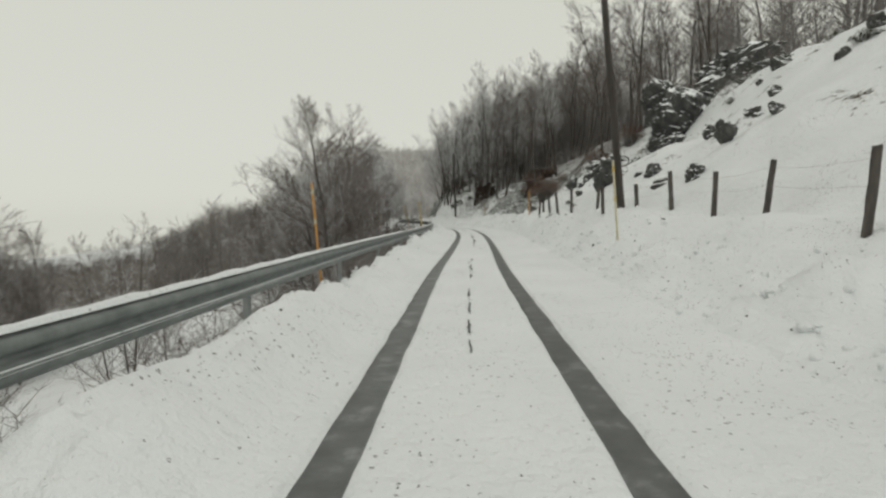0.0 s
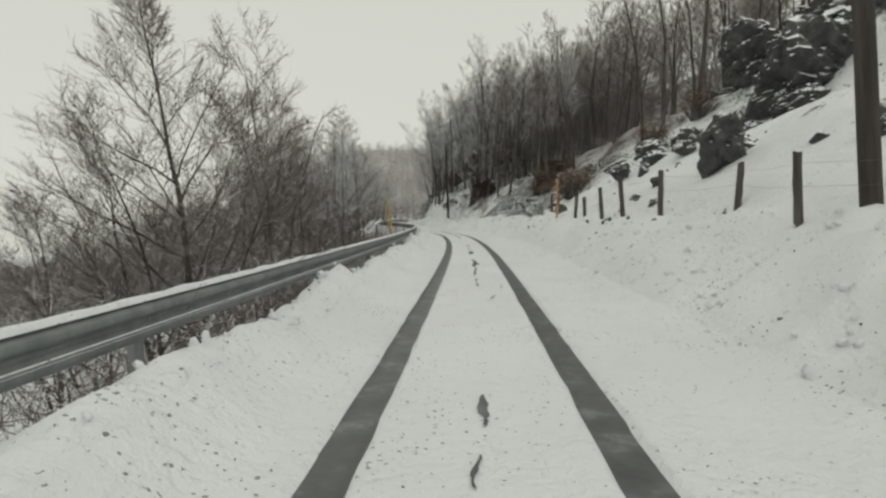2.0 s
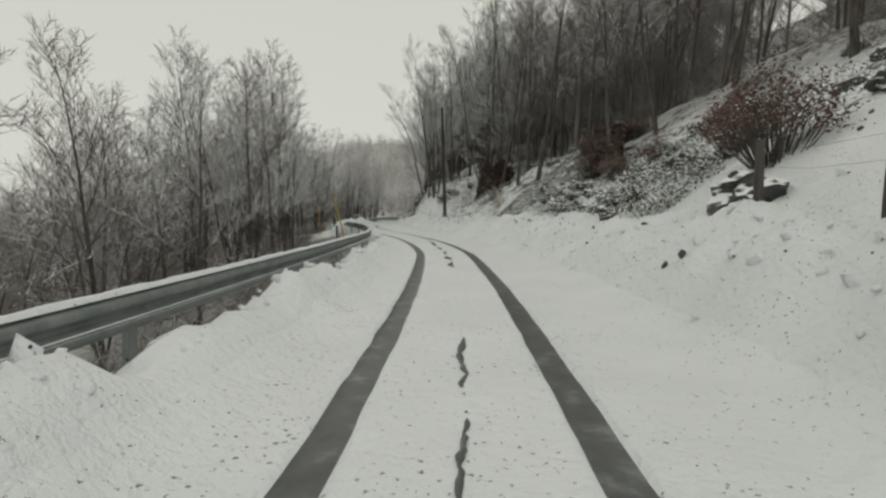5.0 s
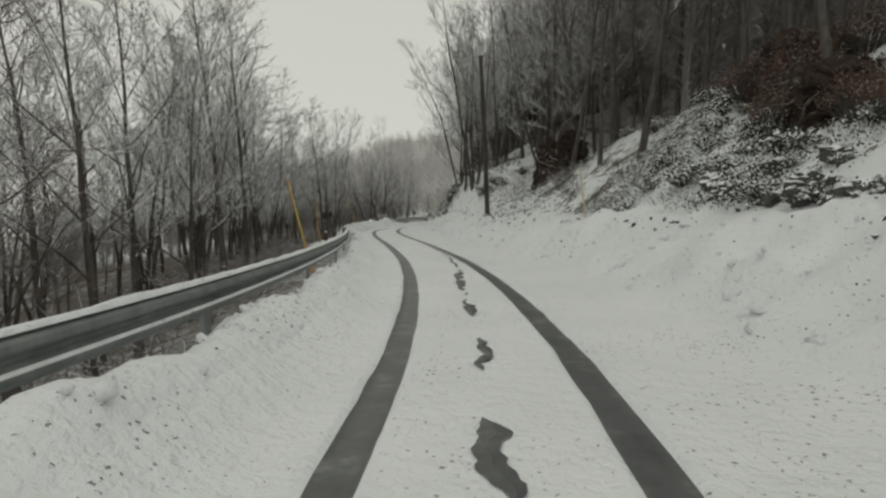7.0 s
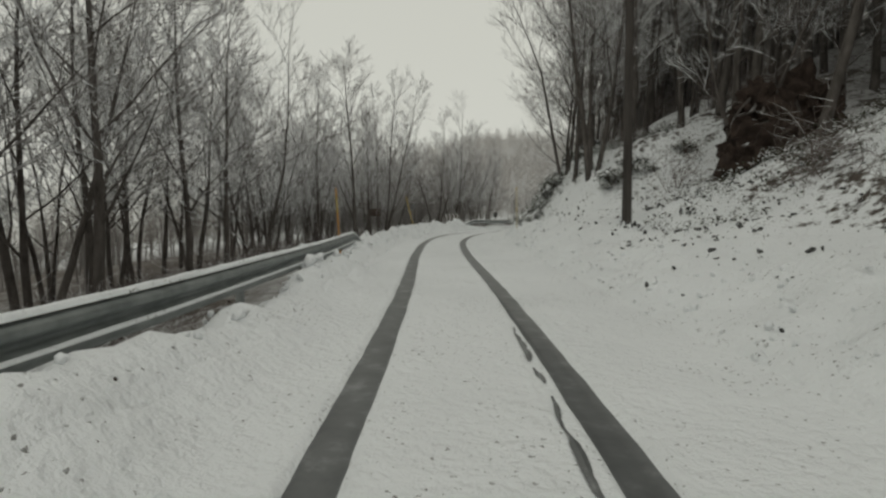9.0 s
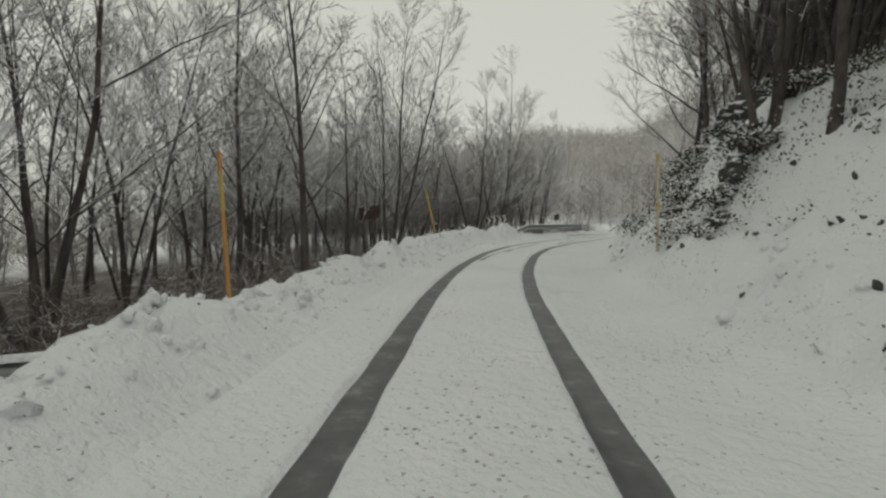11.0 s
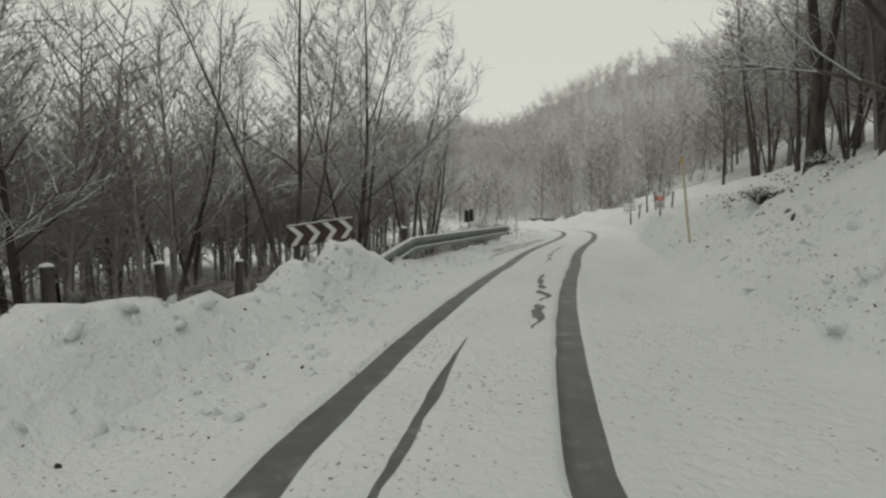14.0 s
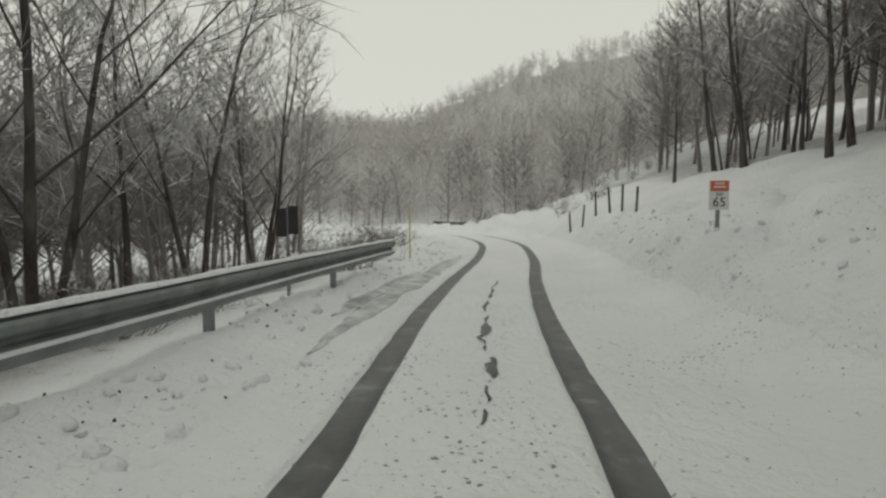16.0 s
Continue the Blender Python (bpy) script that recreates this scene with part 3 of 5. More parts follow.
SPREADING = "leafless spreading beech with several stems and frosted twigs"
SLENDER = "slender leafless beech with snow-dusted upright branches"
TALL = "tall straight leafless beech trunk of the hillside wood"
GNARLED = "gnarled low leafless tree with twisting grey branches"
KINDS = {
    "wide": [tree(SPREADING, 14, 8.6, 1, 0.07, 0.50, (24, 10, 7, 4), (22, 62), thick=0.012, taper=0.88, lift=0.035),
             tree(SPREADING, 17, 7.6, 4, 0.14, 0.42, (8, 9, 7, 4), (22, 42), wild=0.13, thick=0.012, lift=0.05, open_stems=0.42),
             tree(SPREADING, 18, 8.2, 4, 0.10, 0.42, (11, 9, 7, 4), (24, 62), wild=0.15, thick=0.0145, lift=0.045, open_stems=0.22)],
    "spread": [tree(SPREADING, 11, 9.0, 3, 0.14, 0.42, (9, 8, 7, 3), (22, 48), thick=0.0095, open_stems=0.24),
               tree(SPREADING, 12, 8.6, 2, 0.14, 0.46, (12, 8, 7, 3), (24, 52), thick=0.0095, open_stems=0.2),
               tree(SPREADING, 13, 9.4, 3, 0.16, 0.40, (9, 8, 7, 3), (20, 46), thick=0.010, open_stems=0.28)],
    "slim": [tree(SLENDER, 21, 9.6, 1, 0.24, 0.36, (16, 8, 6, 3), (22, 48), coarse=1.2, thick=0.0095), tree(SLENDER, 22, 9.0, 2, 0.24, 0.34, (11, 8, 6, 3), (22, 46), coarse=1.2, thick=0.0095, open_stems=0.16),
             tree(SLENDER, 23, 10.0, 1, 0.22, 0.38, (17, 8, 6, 3), (22, 50), coarse=1.2, thick=0.0095), tree(SLENDER, 24, 9.4, 3, 0.26, 0.32, (8, 8, 6, 3), (20, 42), coarse=1.2, thick=0.0095, open_stems=0.2)],
    "tall": [tree(TALL, 31, 13.0, 1, 0.30, 0.26, (15, 7, 5, 2), (24, 54), coarse=1.7, lift=0.04, thick=0.0085), tree(TALL, 32, 14.0, 1, 0.34, 0.25, (15, 7, 5, 2), (24, 54), coarse=1.7, lift=0.04, thick=0.0085),
             tree(TALL, 33, 12.5, 2, 0.30, 0.27, (9, 7, 5, 2), (22, 50), coarse=1.7, lift=0.04, open_stems=0.14, thick=0.0085)],
    "gnarl": [tree(GNARLED, 105, 7.5, 2, 0.24, 0.40, (8, 7, 6, 3), (34, 74), wild=0.5, thick=0.014, lift=0.05, open_stems=0.3, coarse=1.1), tree(GNARLED, 91, 7.5, 2, 0.30, 0.40, (8, 7, 6, 3), (34, 70), wild=0.5, thick=0.014, lift=0.05, open_stems=0.3, coarse=1.1)],
}


def brown_kin(kind):
    """The same trees without rime, for the lower and more sheltered stretch."""
    out = []
    for src in KINDS[kind]:
        base = new("bare_tree")
        for part_ob in src.children:
            me = part_ob.data
            if part_ob.name.startswith("crown"):
                me = me.copy()
                me.materials.clear()
                me.materials.append(M_BROWNTWIG)
            child(part_ob.name.split(".")[0], me, base)
        out.append(tagged(base, src["label"].replace("frosted twigs", "brown twigs").replace("snow-dusted", "dark"), "tree", "bare roadside trees"))
    return out


for k in ("wide", "spread", "slim", "tall", "gnarl"):
    KINDS[k + "_brown"] = brown_kin(k)
used = set()
trnd = random.Random(5)
placed = []


def plant(kind, x, y, scale=1.0, pick=None, turn=None, sink=0.0):
    which = KINDS[kind]
    src = which[trnd.randrange(len(which)) if pick is None else pick]
    drawn = trnd.uniform(0, 360)
    turn = drawn if turn is None else turn
    m = pose(x, y, ground_at(x, y) - sink, trnd.uniform(-3, 3), trnd.uniform(-3, 3), turn)
    placed.append((x, y))
    if src.name not in used:
        used.add(src.name)
        src.matrix_basis = m
        src.scale = (scale,) * 3
        return src
    ob = copy_thing(src, m)
    ob.scale = (scale,) * 3
    return ob


# single trees of the valley side
for kind, x, y, sc, pick, *turned in [("wide_brown", -4.8, 22.2, 0.9, 0), ("wide_brown", -5.4, 22.5, 0.8, 1), ("wide_brown", -6.2, 21.6, 0.6, 1), ("wide_brown", -5.1, 27.4, 1.0, 2), ("wide_brown", -7.2, 21.4, 0.62, 0), ("spread_brown", -7.6, 26.0, 0.7, 1), ("gnarl_brown", -7.9, 35.6, 1.5, 1, -10), ("gnarl_brown", -8.8, 35.6, 1.2, 0, -37), ("spread_brown", -9.6, 47.0, 0.62, 0), ("slim_brown", -7.4, 48.0, 0.62, 2), ("spread_brown", -6.8, 23.0, 0.38, 2), ("spread_brown", -7.3, 8.2, 0.46, 1), ("spread_brown", -9.2, 7.0, 0.62, 0), ("spread_brown", -7.4, 12.0, 0.5, 2), ("wide_brown", -8.6, 16.0, 0.45, 0), ("spread_brown", -6.2, 5.0, 0.36, 0), ("spread_brown", -11.5, 12.0, 0.7, 1),
                             ("spread", -10.3, 61.1, 1.1, 2), ("slim", -12.9, 65.6, 1.0, 1), ("gnarl_brown", -5.6, 19.0, 0.45, 0),
                             ("slim", -7.2, 57.5, 1.05, 2), ("slim", -8.0, 54.0, 1.0, 0), ("slim", -9.2, 103.0, 0.9, 1), ("spread", -8.9, 106.5, 0.8, 2), ("slim", -11.5, 105.0, 0.9, 0), ("spread", -10.7, 100.7, 1.2, 0), ("slim", -11.2, 96.0, 1.0, 3),
                             ("spread", -15.0, 90.1, 1.1, 1), ("spread", -17.7, 80.8, 1.3, 1), ("spread", -12.2, 86.25, 1.15, 2), ("spread", -15.7, 97.8, 1.05, 0), ("slim", -10.4, 78.7, 0.7, 3), ("slim", -9.5, 75.5, 0.85, 2)]:
    plant(kind, x, y, sc, pick, *turned)
# trees down the slope at the start of the stretch
for x, y, sc in [(-28.5, 31.0, 1.45), (-27.5, 35.5, 1.0), (-25.6, 30.0, 0.8), (-26.5, 28.0, 0.95), (-27.5, 29.0, 0.9), (-24.6, 31.5, 0.62), (-30.5, 34.0, 1.2), (-25.0, 27.5, 0.7), (-26.0, 33.0, 0.75), (-28.5, 29.0, 1.0), (-24.2, 29.5, 0.6), (-27.0, 26.5, 0.9), (-26.8, 31.6, 0.85)]:
    plant("wide_brown", x, y, sc, 0)
# single trees above the cutting
for kind, x, y, sc, pick in [("wide", 0.1, 91.3, 1.3, 0), ("tall", 0.3, 88.6, 0.9, 0), ("spread", 0.8, 72.8, 1.25, 2), ("spread", -0.3, 76.5, 1.1, 0), ("tall", 2.2, 73.6, 0.9, 0), ("tall", 4.5, 75.2, 0.9, 2), ("slim", 0.2, 74.6, 0.9, 0), ("spread", 1.5, 91.5, 1.0, 0), ("tall", 1.2, 95.2, 1.0, 0), ("tall", 2.2, 94.0, 1.05, 1), ("tall", 3.4, 93.0, 1.1, 2), ("tall", 2.1, 97.2, 0.95, 1), ("tall_brown", 3.0, 89.5, 0.9, 0), ("spread_brown", 1.4, 85.8, 1.1, 0), ("tall_brown", 3.4, 86.6, 0.9, 2), ("tall", 1.0, 80.5, 0.85, 1), ("tall_brown", 2.4, 82.5, 0.9, 0), ("tall_brown", 8.6, 64.0, 0.85, 1), ("tall_brown", 9.8, 61.5, 0.9, 2)]:
    plant(kind, x, y, sc, pick)


def wood(kind_of, s0, s1, d0, d1, count, gap, seed, smin=0.8, smax=1.15):
    rnd = random.Random(seed)
    made = tries = 0
    while made < count and tries < count * 30:
        tries += 1
        s, d = rnd.uniform(s0, s1), rnd.uniform(d0, d1)
        x, y = at_road(s, d)
        if any((x - a) ** 2 + (y - b) ** 2 < gap * gap for a, b in placed):
            continue
        if d < 0 and x < -0.27 * y - 1.5:
            continue
        _, dd, ff = road_coords([x], [y])
        if ff[0] < min(abs(d0), abs(d1)) - 0.5:
            continue
        plant(rnd.choice(kind_of), float(x), float(y), rnd.uniform(smin, smax))
        made += 1


wood(["slim_brown", "slim", "spread_brown"], 42, 54, -14, -5.0, 10, 1.9, 101, 0.62, 0.82)
wood(["slim"] * 5 + ["spread"], 52, 76, -17, -5.4, 17, 2.2, 102, 0.85, 1.1)
wood(["slim"] * 5 + ["spread"], 76, 86, -20, -8.5, 8, 2.2, 103, 0.7, 0.88)
wood(["slim"] * 3 + ["spread"], 86, 96, -20, -9.5, 4, 2.2, 104, 0.8, 1.0)
wood(["slim"], 68, 80, -13, -6.0, 9, 1.6, 105, 0.75, 0.95)
wood(["slim", "slim", "spread"], 78, 104, -24, -10.5, 13, 2.2, 106, 0.85, 1.05)
# hillside wood above the road
wood(["tall_brown"], 36, 52, 11.0, 20, 14, 2.0, 111, 0.8, 1.0)
wood(["tall_brown", "tall_brown", "tall"], 50, 66, 8.0, 17, 20, 1.9, 112, 0.8, 1.0)
wood(["tall", "slim"], 66, 82, 7.0, 17, 34, 1.35, 113, 0.85, 1.05)
wood(["tall_brown", "tall"], 80, 97, 7.5, 18, 36, 1.35, 114, 0.75, 1.0)
wood(["tall_brown"], 77, 90, 6.0, 9, 9, 1.5, 117, 0.7, 0.9)
wood(["tall_brown", "tall_brown", "slim_brown"], 86, 97, 6.6, 13, 20, 1.2, 118, 0.8, 1.0)
wood(["tall_brown", "slim_brown"], 97, 108, 9.0, 14, 12, 1.2, 119, 0.8, 1.0)
wood(["tall", "slim", "slim"], 97, 120, 8.5, 20, 38, 1.5, 115, 0.75, 0.95)


def joined_wood(name, kinds, places, label, mat):
    """Trees past counting, joined: each place is x, y, scale."""
    rnd = random.Random(len(places))
    allv, allf, off = [], [], 0
    parts = []
    for v, f in kinds:
        tri = []
        for q in f:
            tri += [q] if len(q) == 3 else [(q[0], q[1], q[2]), (q[0], q[2], q[3])]
        parts.append((np.array(v), np.array(tri)))
    zs = ground([p[0] for p in places], [p[1] for p in places])
    for (x, y, sc), z in zip(places, zs):
        v, f = parts[rnd.randrange(len(parts))]
        a = rnd.uniform(0, 6.28)
        c, q = math.cos(a) * sc, math.sin(a) * sc
        allv.append(np.stack([v[:, 0] * c - v[:, 1] * q + x, v[:, 0] * q + v[:, 1] * c + y, v[:, 2] * sc + z], 1))
        allf.append(f + off)
        off += len(v)
    ob = new(name, mesh_from(name, np.concatenate(allv).tolist(), np.concatenate(allf).tolist(), [mat]))
    return tagged(ob, label, "wood", kind="stuff")


def sketch_tree(seed, height, boughs, twigs, coarse, girth=0.010, wide=0.30):
    """A far tree in few faces: a trunk, ascending boughs and their twigs."""
    rnd = random.Random(seed)
    vs, fs = [], []
    pts, _ = bend(rnd, (0, 0, -0.4), (0, 0, 1), height, 4, 0.06, 0.02)
    tube(vs, fs, pts, [height * girth, height * girth * 0.9, height * girth * 0.7, height * girth * 0.4, 0.0], 4)
    for b in range(boughs):
        u = 0.14 + 0.82 * (b + rnd.random()) / boughs
        i = min(int(u * 4), 3)
        p = pts[i].lerp(pts[i + 1], u * 4 - i)
        a = b * 2.4 + rnd.uniform(-0.5, 0.5)
        q = height * wide * (1.2 - 0.85 * u) * rnd.uniform(0.6, 1.2)
        e = p + Vector((math.cos(a) * q, math.sin(a) * q, q * rnd.uniform(0.5, 1.3)))
        tube(vs, fs, [p, e], [0.016 * coarse, 0.0], 3)
        for _ in range(twigs):
            g = p.lerp(e, rnd.uniform(0.2, 0.95))
            w = (e - p).normalized() + Vector((rnd.gauss(0, 0.6), rnd.gauss(0, 0.6), rnd.gauss(0.2, 0.45)))
            tube(vs, fs, [g, g + w.normalized() * q * rnd.uniform(0.3, 0.7)], [0.0085 * coarse, 0.0], 3)
    return vs, fs


MID = [sketch_tree(81, 12, 46, 7, 2.2), sketch_tree(82, 11, 44, 7, 2.2), sketch_tree(83, 13, 48, 7, 2.2)]
FAR = [sketch_tree(91, 9, 16, 3, 5.5, 0.007, 0.42), sketch_tree(92, 8, 16, 3, 5.5, 0.007, 0.42), sketch_tree(93, 10, 16, 3, 5.5, 0.007, 0.42), sketch_tree(94, 7, 14, 3, 5.5, 0.007, 0.42)]
frnd = random.Random(17)
spots = []
for s0, s1, d0, d1, count, lo, hi in [(30, 118, 19, 52, 170, 0.8, 1.1), (40, 98, -30, -16, 30, 0.6, 0.85), (98, 126, -32, -9, 60, 0.55, 0.8), (62, 128, 13, 26, 150, 0.7, 0.95), (84, 112, 9.5, 20, 60, 0.75, 0.95)]:
    for _ in range(count):
        x, y = at_road(frnd.uniform(s0, s1), frnd.uniform(d0, d1))
        if road_coords([x], [y])[2][0] > 7 and (x > 0 or x > -0.27 * y):
            spots.append((float(x), float(y), frnd.uniform(lo, hi)))
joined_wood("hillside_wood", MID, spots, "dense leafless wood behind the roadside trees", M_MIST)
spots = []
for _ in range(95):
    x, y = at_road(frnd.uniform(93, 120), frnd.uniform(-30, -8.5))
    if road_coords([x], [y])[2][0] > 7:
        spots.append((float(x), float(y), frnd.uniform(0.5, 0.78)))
joined_wood("slope_wood", MID, spots, "rimed, haze-paled leafless wood on the gentle slope below the road", M_HAZE)
spots = []
while len(spots) < 330:
    x, y = at_road(frnd.uniform(46, 112), frnd.uniform(-75, -13))
    if x < -0.25 * y and x > -0.95 * y:
        aside = min(max((-x / y - 0.43) / 0.21, 0), 1)
        sc = (1.4 + y * (0.016 - 0.105 * aside) - ground_at(x, y)) / 12 * frnd.uniform(0.8, 1.08)
        spots.append((float(x), float(y), min(max(sc, 0.16), 0.9)))
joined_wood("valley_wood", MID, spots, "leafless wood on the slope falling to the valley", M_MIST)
spots = []
while len(spots) < 2800:
    x, y = frnd.uniform(-60, 190), 134 + 200 * frnd.random() ** 1.2
    if road_coords([x], [y])[2][0] > 8:
        spots.append((x, y, frnd.uniform(0.35, 0.9)))
SAPLING = [sketch_tree(96, 4.5, 9, 1, 5.0), sketch_tree(97, 3.6, 8, 1, 5.0), sketch_tree(98, 5.5, 10, 1, 5.0)]
under = []
while len(under) < 2600:
    x, y = frnd.uniform(-60, 120), 132 + 80 * frnd.random() ** 1.3
    if road_coords([x], [y])[2][0] > 7:
        under.append((x, y, frnd.uniform(0.6, 1.1)))
# thicket and far wood take their distance haze from the pale twig colour
joined_wood("far_thicket", SAPLING, under, "young leafless growth under the far hill's trees", M_RIME_HAZE)
foot = [(frnd.uniform(-28, 16), frnd.uniform(134, 150), frnd.uniform(0.4, 0.62)) for _ in range(46)]
foot = [p for p in foot if road_coords([p[0]], [p[1]])[2][0] > 4.5]
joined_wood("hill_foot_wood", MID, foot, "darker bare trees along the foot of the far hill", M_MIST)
joined_wood("far_wood", FAR, spots, "distant leafless wood covering the far hill, frosted and paled by haze", M_RIME_HAZE)


# ---- guard rails ----
PROFILE = [(0.0, -0.155), (0.012, -0.15), (0.03, -0.125), (0.078, -0.105), (0.082, -0.075), (0.078, -0.055), (0.012, -0.02), (0.006, 0.0), (0.012, 0.02), (0.078, 0.055), (0.082, 0.075), (0.078, 0.105), (0.03, 0.125), (0.012, 0.15), (0.0, 0.155)]


def rail_line(s0, s1, d, top, drop_end=0.0, drop_start=0.0):
    """Places along a rail: x, y, height of the top, way across towards the road."""
    out = []
    for s in np.arange(s0, s1 + 0.01, 0.25):
        k = int(np.clip(np.searchsorted(SLEN, s), 0, len(ROAD) - 1))
        off = np.interp(s, d[0], d[1])
        p = ROAD[k] + TAN[k] * (s - SLEN[k]) + RIGHT[k] * off
        z = top
        if drop_end:
            z -= drop_end * float(step(s, s1 - 3.0, s1))
        if drop_start:
            z -= drop_start * max(0.0, 1 - (s - s0) / 2.0)
        out.append((p[0], p[1], z, RIGHT[k]))
    return out


def guard_rail(s0, s1, d, top, post_gap, first, drop_end, drop_start, snow_depth, label):
    base = new("guard_rail")
    line = rail_line(s0, s1, d, top, drop_end, drop_start)
    vs, fs = [], []
    n = len(PROFILE)
    for i, (x, y, z, r) in enumerate(line):
        for back in (0.0, -0.004):
            for o, h in PROFILE:
                vs.append((x + r[0] * (o + back), y + r[1] * (o + back), z - 0.155 + h))
        if i:
            a, b = (i - 1) * 2 * n, i * 2 * n
            for k in range(n - 1):
                fs.append((a + k, a + k + 1, b + k + 1, b + k))
                fs.append((a + n + k, b + n + k, b + n + k + 1, a + n + k + 1))
            fs.append((a, b, b + n, a + n))
            fs.append((a + n - 1, a + 2 * n - 1, b + 2 * n - 1, b + n - 1))
    for o in (0, (len(line) - 1) * 2 * n):
        for k in range(n - 1):
            fs.append((o + k, o + n + k, o + n + k + 1, o + k + 1))
    child("beam", mesh_from("beam", vs, fs, [M_ZINC], smooth=True), base, label="corrugated galvanised steel beam")
    # snow lying along the top edge
    vs, fs = [], []
    rnd = random.Random(int(s0) + 3)
    for i, (x, y, z, r) in enumerate(line):
        h = snow_depth * rnd.uniform(0.6, 1.2)
        for o, q in ((-0.035, 0.0), (-0.03, h * 0.7), (0.0, h), (0.035, h * 0.8), (0.05, -0.01)):
            vs.append((x + r[0] * o, y + r[1] * o, z + q))
        if i:
            a, b = (i - 1) * 5, i * 5
            fs += [(a + k, a + k + 1, b + k + 1, b + k) for k in range(4)]
    child("snow_cap", mesh_from("snow_cap", vs, fs, [M_SNOW], smooth=True), base, label="thin cap of snow along the beam")
    vs, fs = [], []
    for i, (x, y, z, r) in enumerate(line):
        h = snow_depth * rnd.uniform(0.2, 0.5) * float(step(y, 40, 47)) - 0.02 * float(1 - step(y, 38, 44))
        for o, q in ((0.064, -0.196), (0.070, -0.199 + h * 0.6), (0.079, -0.206 + h * 0.6), (0.085, -0.219)):
            vs.append((x + r[0] * o, y + r[1] * o, z + q))
        if i:
            a, b = (i - 1) * 4, i * 4
            fs += [(a + k, a + k + 1, b + k + 1, b + k) for k in range(3)]
    child("snow_line", mesh_from("snow_line", vs, fs, [M_SNOW], smooth=True), base, label="thin line of snow on the lower fold")
    post = box_mesh("post", 0.06, 0.12, 1.35, M_POST_ZINC, 0.006)
    block = box_mesh("spacer", 0.07, 0.10, 0.2, M_POST_ZINC, 0.006)
    bolt_bm = bmesh.new()
    bmesh.ops.create_cone(bolt_bm, cap_ends=True, segments=8, radius1=0.016, radius2=0.012, depth=0.02)
    bolt = from_bm("bolt", bolt_bm, [M_POST_ZINC])
    s = first
    while s < s1 - 0.4:
        x, y, z, r = min(line, key=lambda q: (q[0] - at_road(s, np.interp(s, *d))[0]) ** 2 + (q[1] - at_road(s, np.interp(s, *d))[1]) ** 2)
        turn = math.degrees(math.atan2(r[1], r[0]))
        child("post", post, base, pose(x - r[0] * 0.10, y - r[1] * 0.10, z - 1.37, 0, 0, turn))
        child("spacer", block, base, pose(x - r[0] * 0.035, y - r[1] * 0.035, z - 0.26, 0, 0, turn))
        child("bolt", bolt, base, pose(x + r[0] * 0.012, y + r[1] * 0.012, z - 0.155, 0, 90, turn))
        s += post_gap
    return tagged(base, label, "guard rail", "guard rails")


guard_rail(-12, 69.5, ([-20, 10, 40, 50, 57, 62, 70], [-2.5, -2.45, -2.5, -2.38, -2.2, -2.2, -2.45]), 0.66, 4.4, 1.6, 0.45, 0.0, 0.035, "weathered grey steel guard rail edged with snow beside the road")
guard_rail(92.5, 103.5, ([92.5, 94.6, 97, 100, 105], [-2.82, -2.66, -2.42, -2.22, -2.05]), 0.71, 3.0, 94.7, 0.0, 0.34, 0.03, "short grey steel guard rail with a sloping end in the snow")


guard_rail(122, 134, ([122, 134], [3.7, 2.9]), 0.62, 4.0, 123.0, 0.0, 0.0, 0.03, "distant grey steel guard rail at the outer side of the bend")

# ---- poles and posts ----
def round_post(name, r0, r1, h, mat, sides=12, rough=0.0, seed=0, below=0.4):
    rnd = random.Random(seed)
    bm = bmesh.new()
    rings = 7
    prev = None
    for i in range(rings + 1):
        u = i / rings
        z = -below + (h + below) * u
        r = r0 + (r1 - r0) * u
        ring = [bm.verts.new((r * math.cos(a) * (1 + rnd.uniform(-rough, rough)), r * math.sin(a) * (1 + rnd.uniform(-rough, rough)), z + (rnd.uniform(-rough, rough) * 0.12 if i == rings else 0))) for a in [2 * math.pi * k / sides for k in range(sides)]]
        if prev:
            for k in range(sides):
                bm.faces.new((prev[k], prev[(k + 1) % sides], ring[(k + 1) % sides], ring[k]))
        prev = ring
    bm.faces.new(prev)
    return from_bm(name, bm, [mat])


def utility_pole(x, y, h, lean):
    base = new("utility_pole")
    z = ground_at(x, y)
    base.matrix_basis = pose(x, y, z, 0, lean, 0)
    child("shaft", round_post("shaft", 0.125, 0.09, h, M_POLEWOOD, 14, 0.02, 3), base)
    return tagged(base, "tall dark wooden utility pole standing in the snow bank", "utility pole", "utility poles")


utility_pole(5.85, 17.4, 9.5, -5.2)
utility_pole(1.6, 67.3, 8.0, -1.8)

FENCE = [(5.85, 7.3, 1.25), (6.7, 11.0, 1.2), (6.6, 12.9, 1.1), (6.3, 14.6, 1.05), (5.95, 16.2, 0.9), (5.5, 18.2, 1.08), (6.0, 20.6, 0.9), (5.55, 22.9, 1.1), (5.4, 24.9, 1.05), (5.4, 26.7, 0.95),
         (5.5, 28.9, 0.8), (5.5, 30.2, 0.95), (5.5, 33.0, 0.8), (5.8, 35.5, 0.8)]
FAR_FENCE = [(1.75, 113.8, 0.8), (1.95, 112.9, 0.9), (2.15, 112.0, 0.9), (2.35, 111.1, 1.0), (2.5, 110.4, 0.95), (2.7, 109.7, 0.9)]


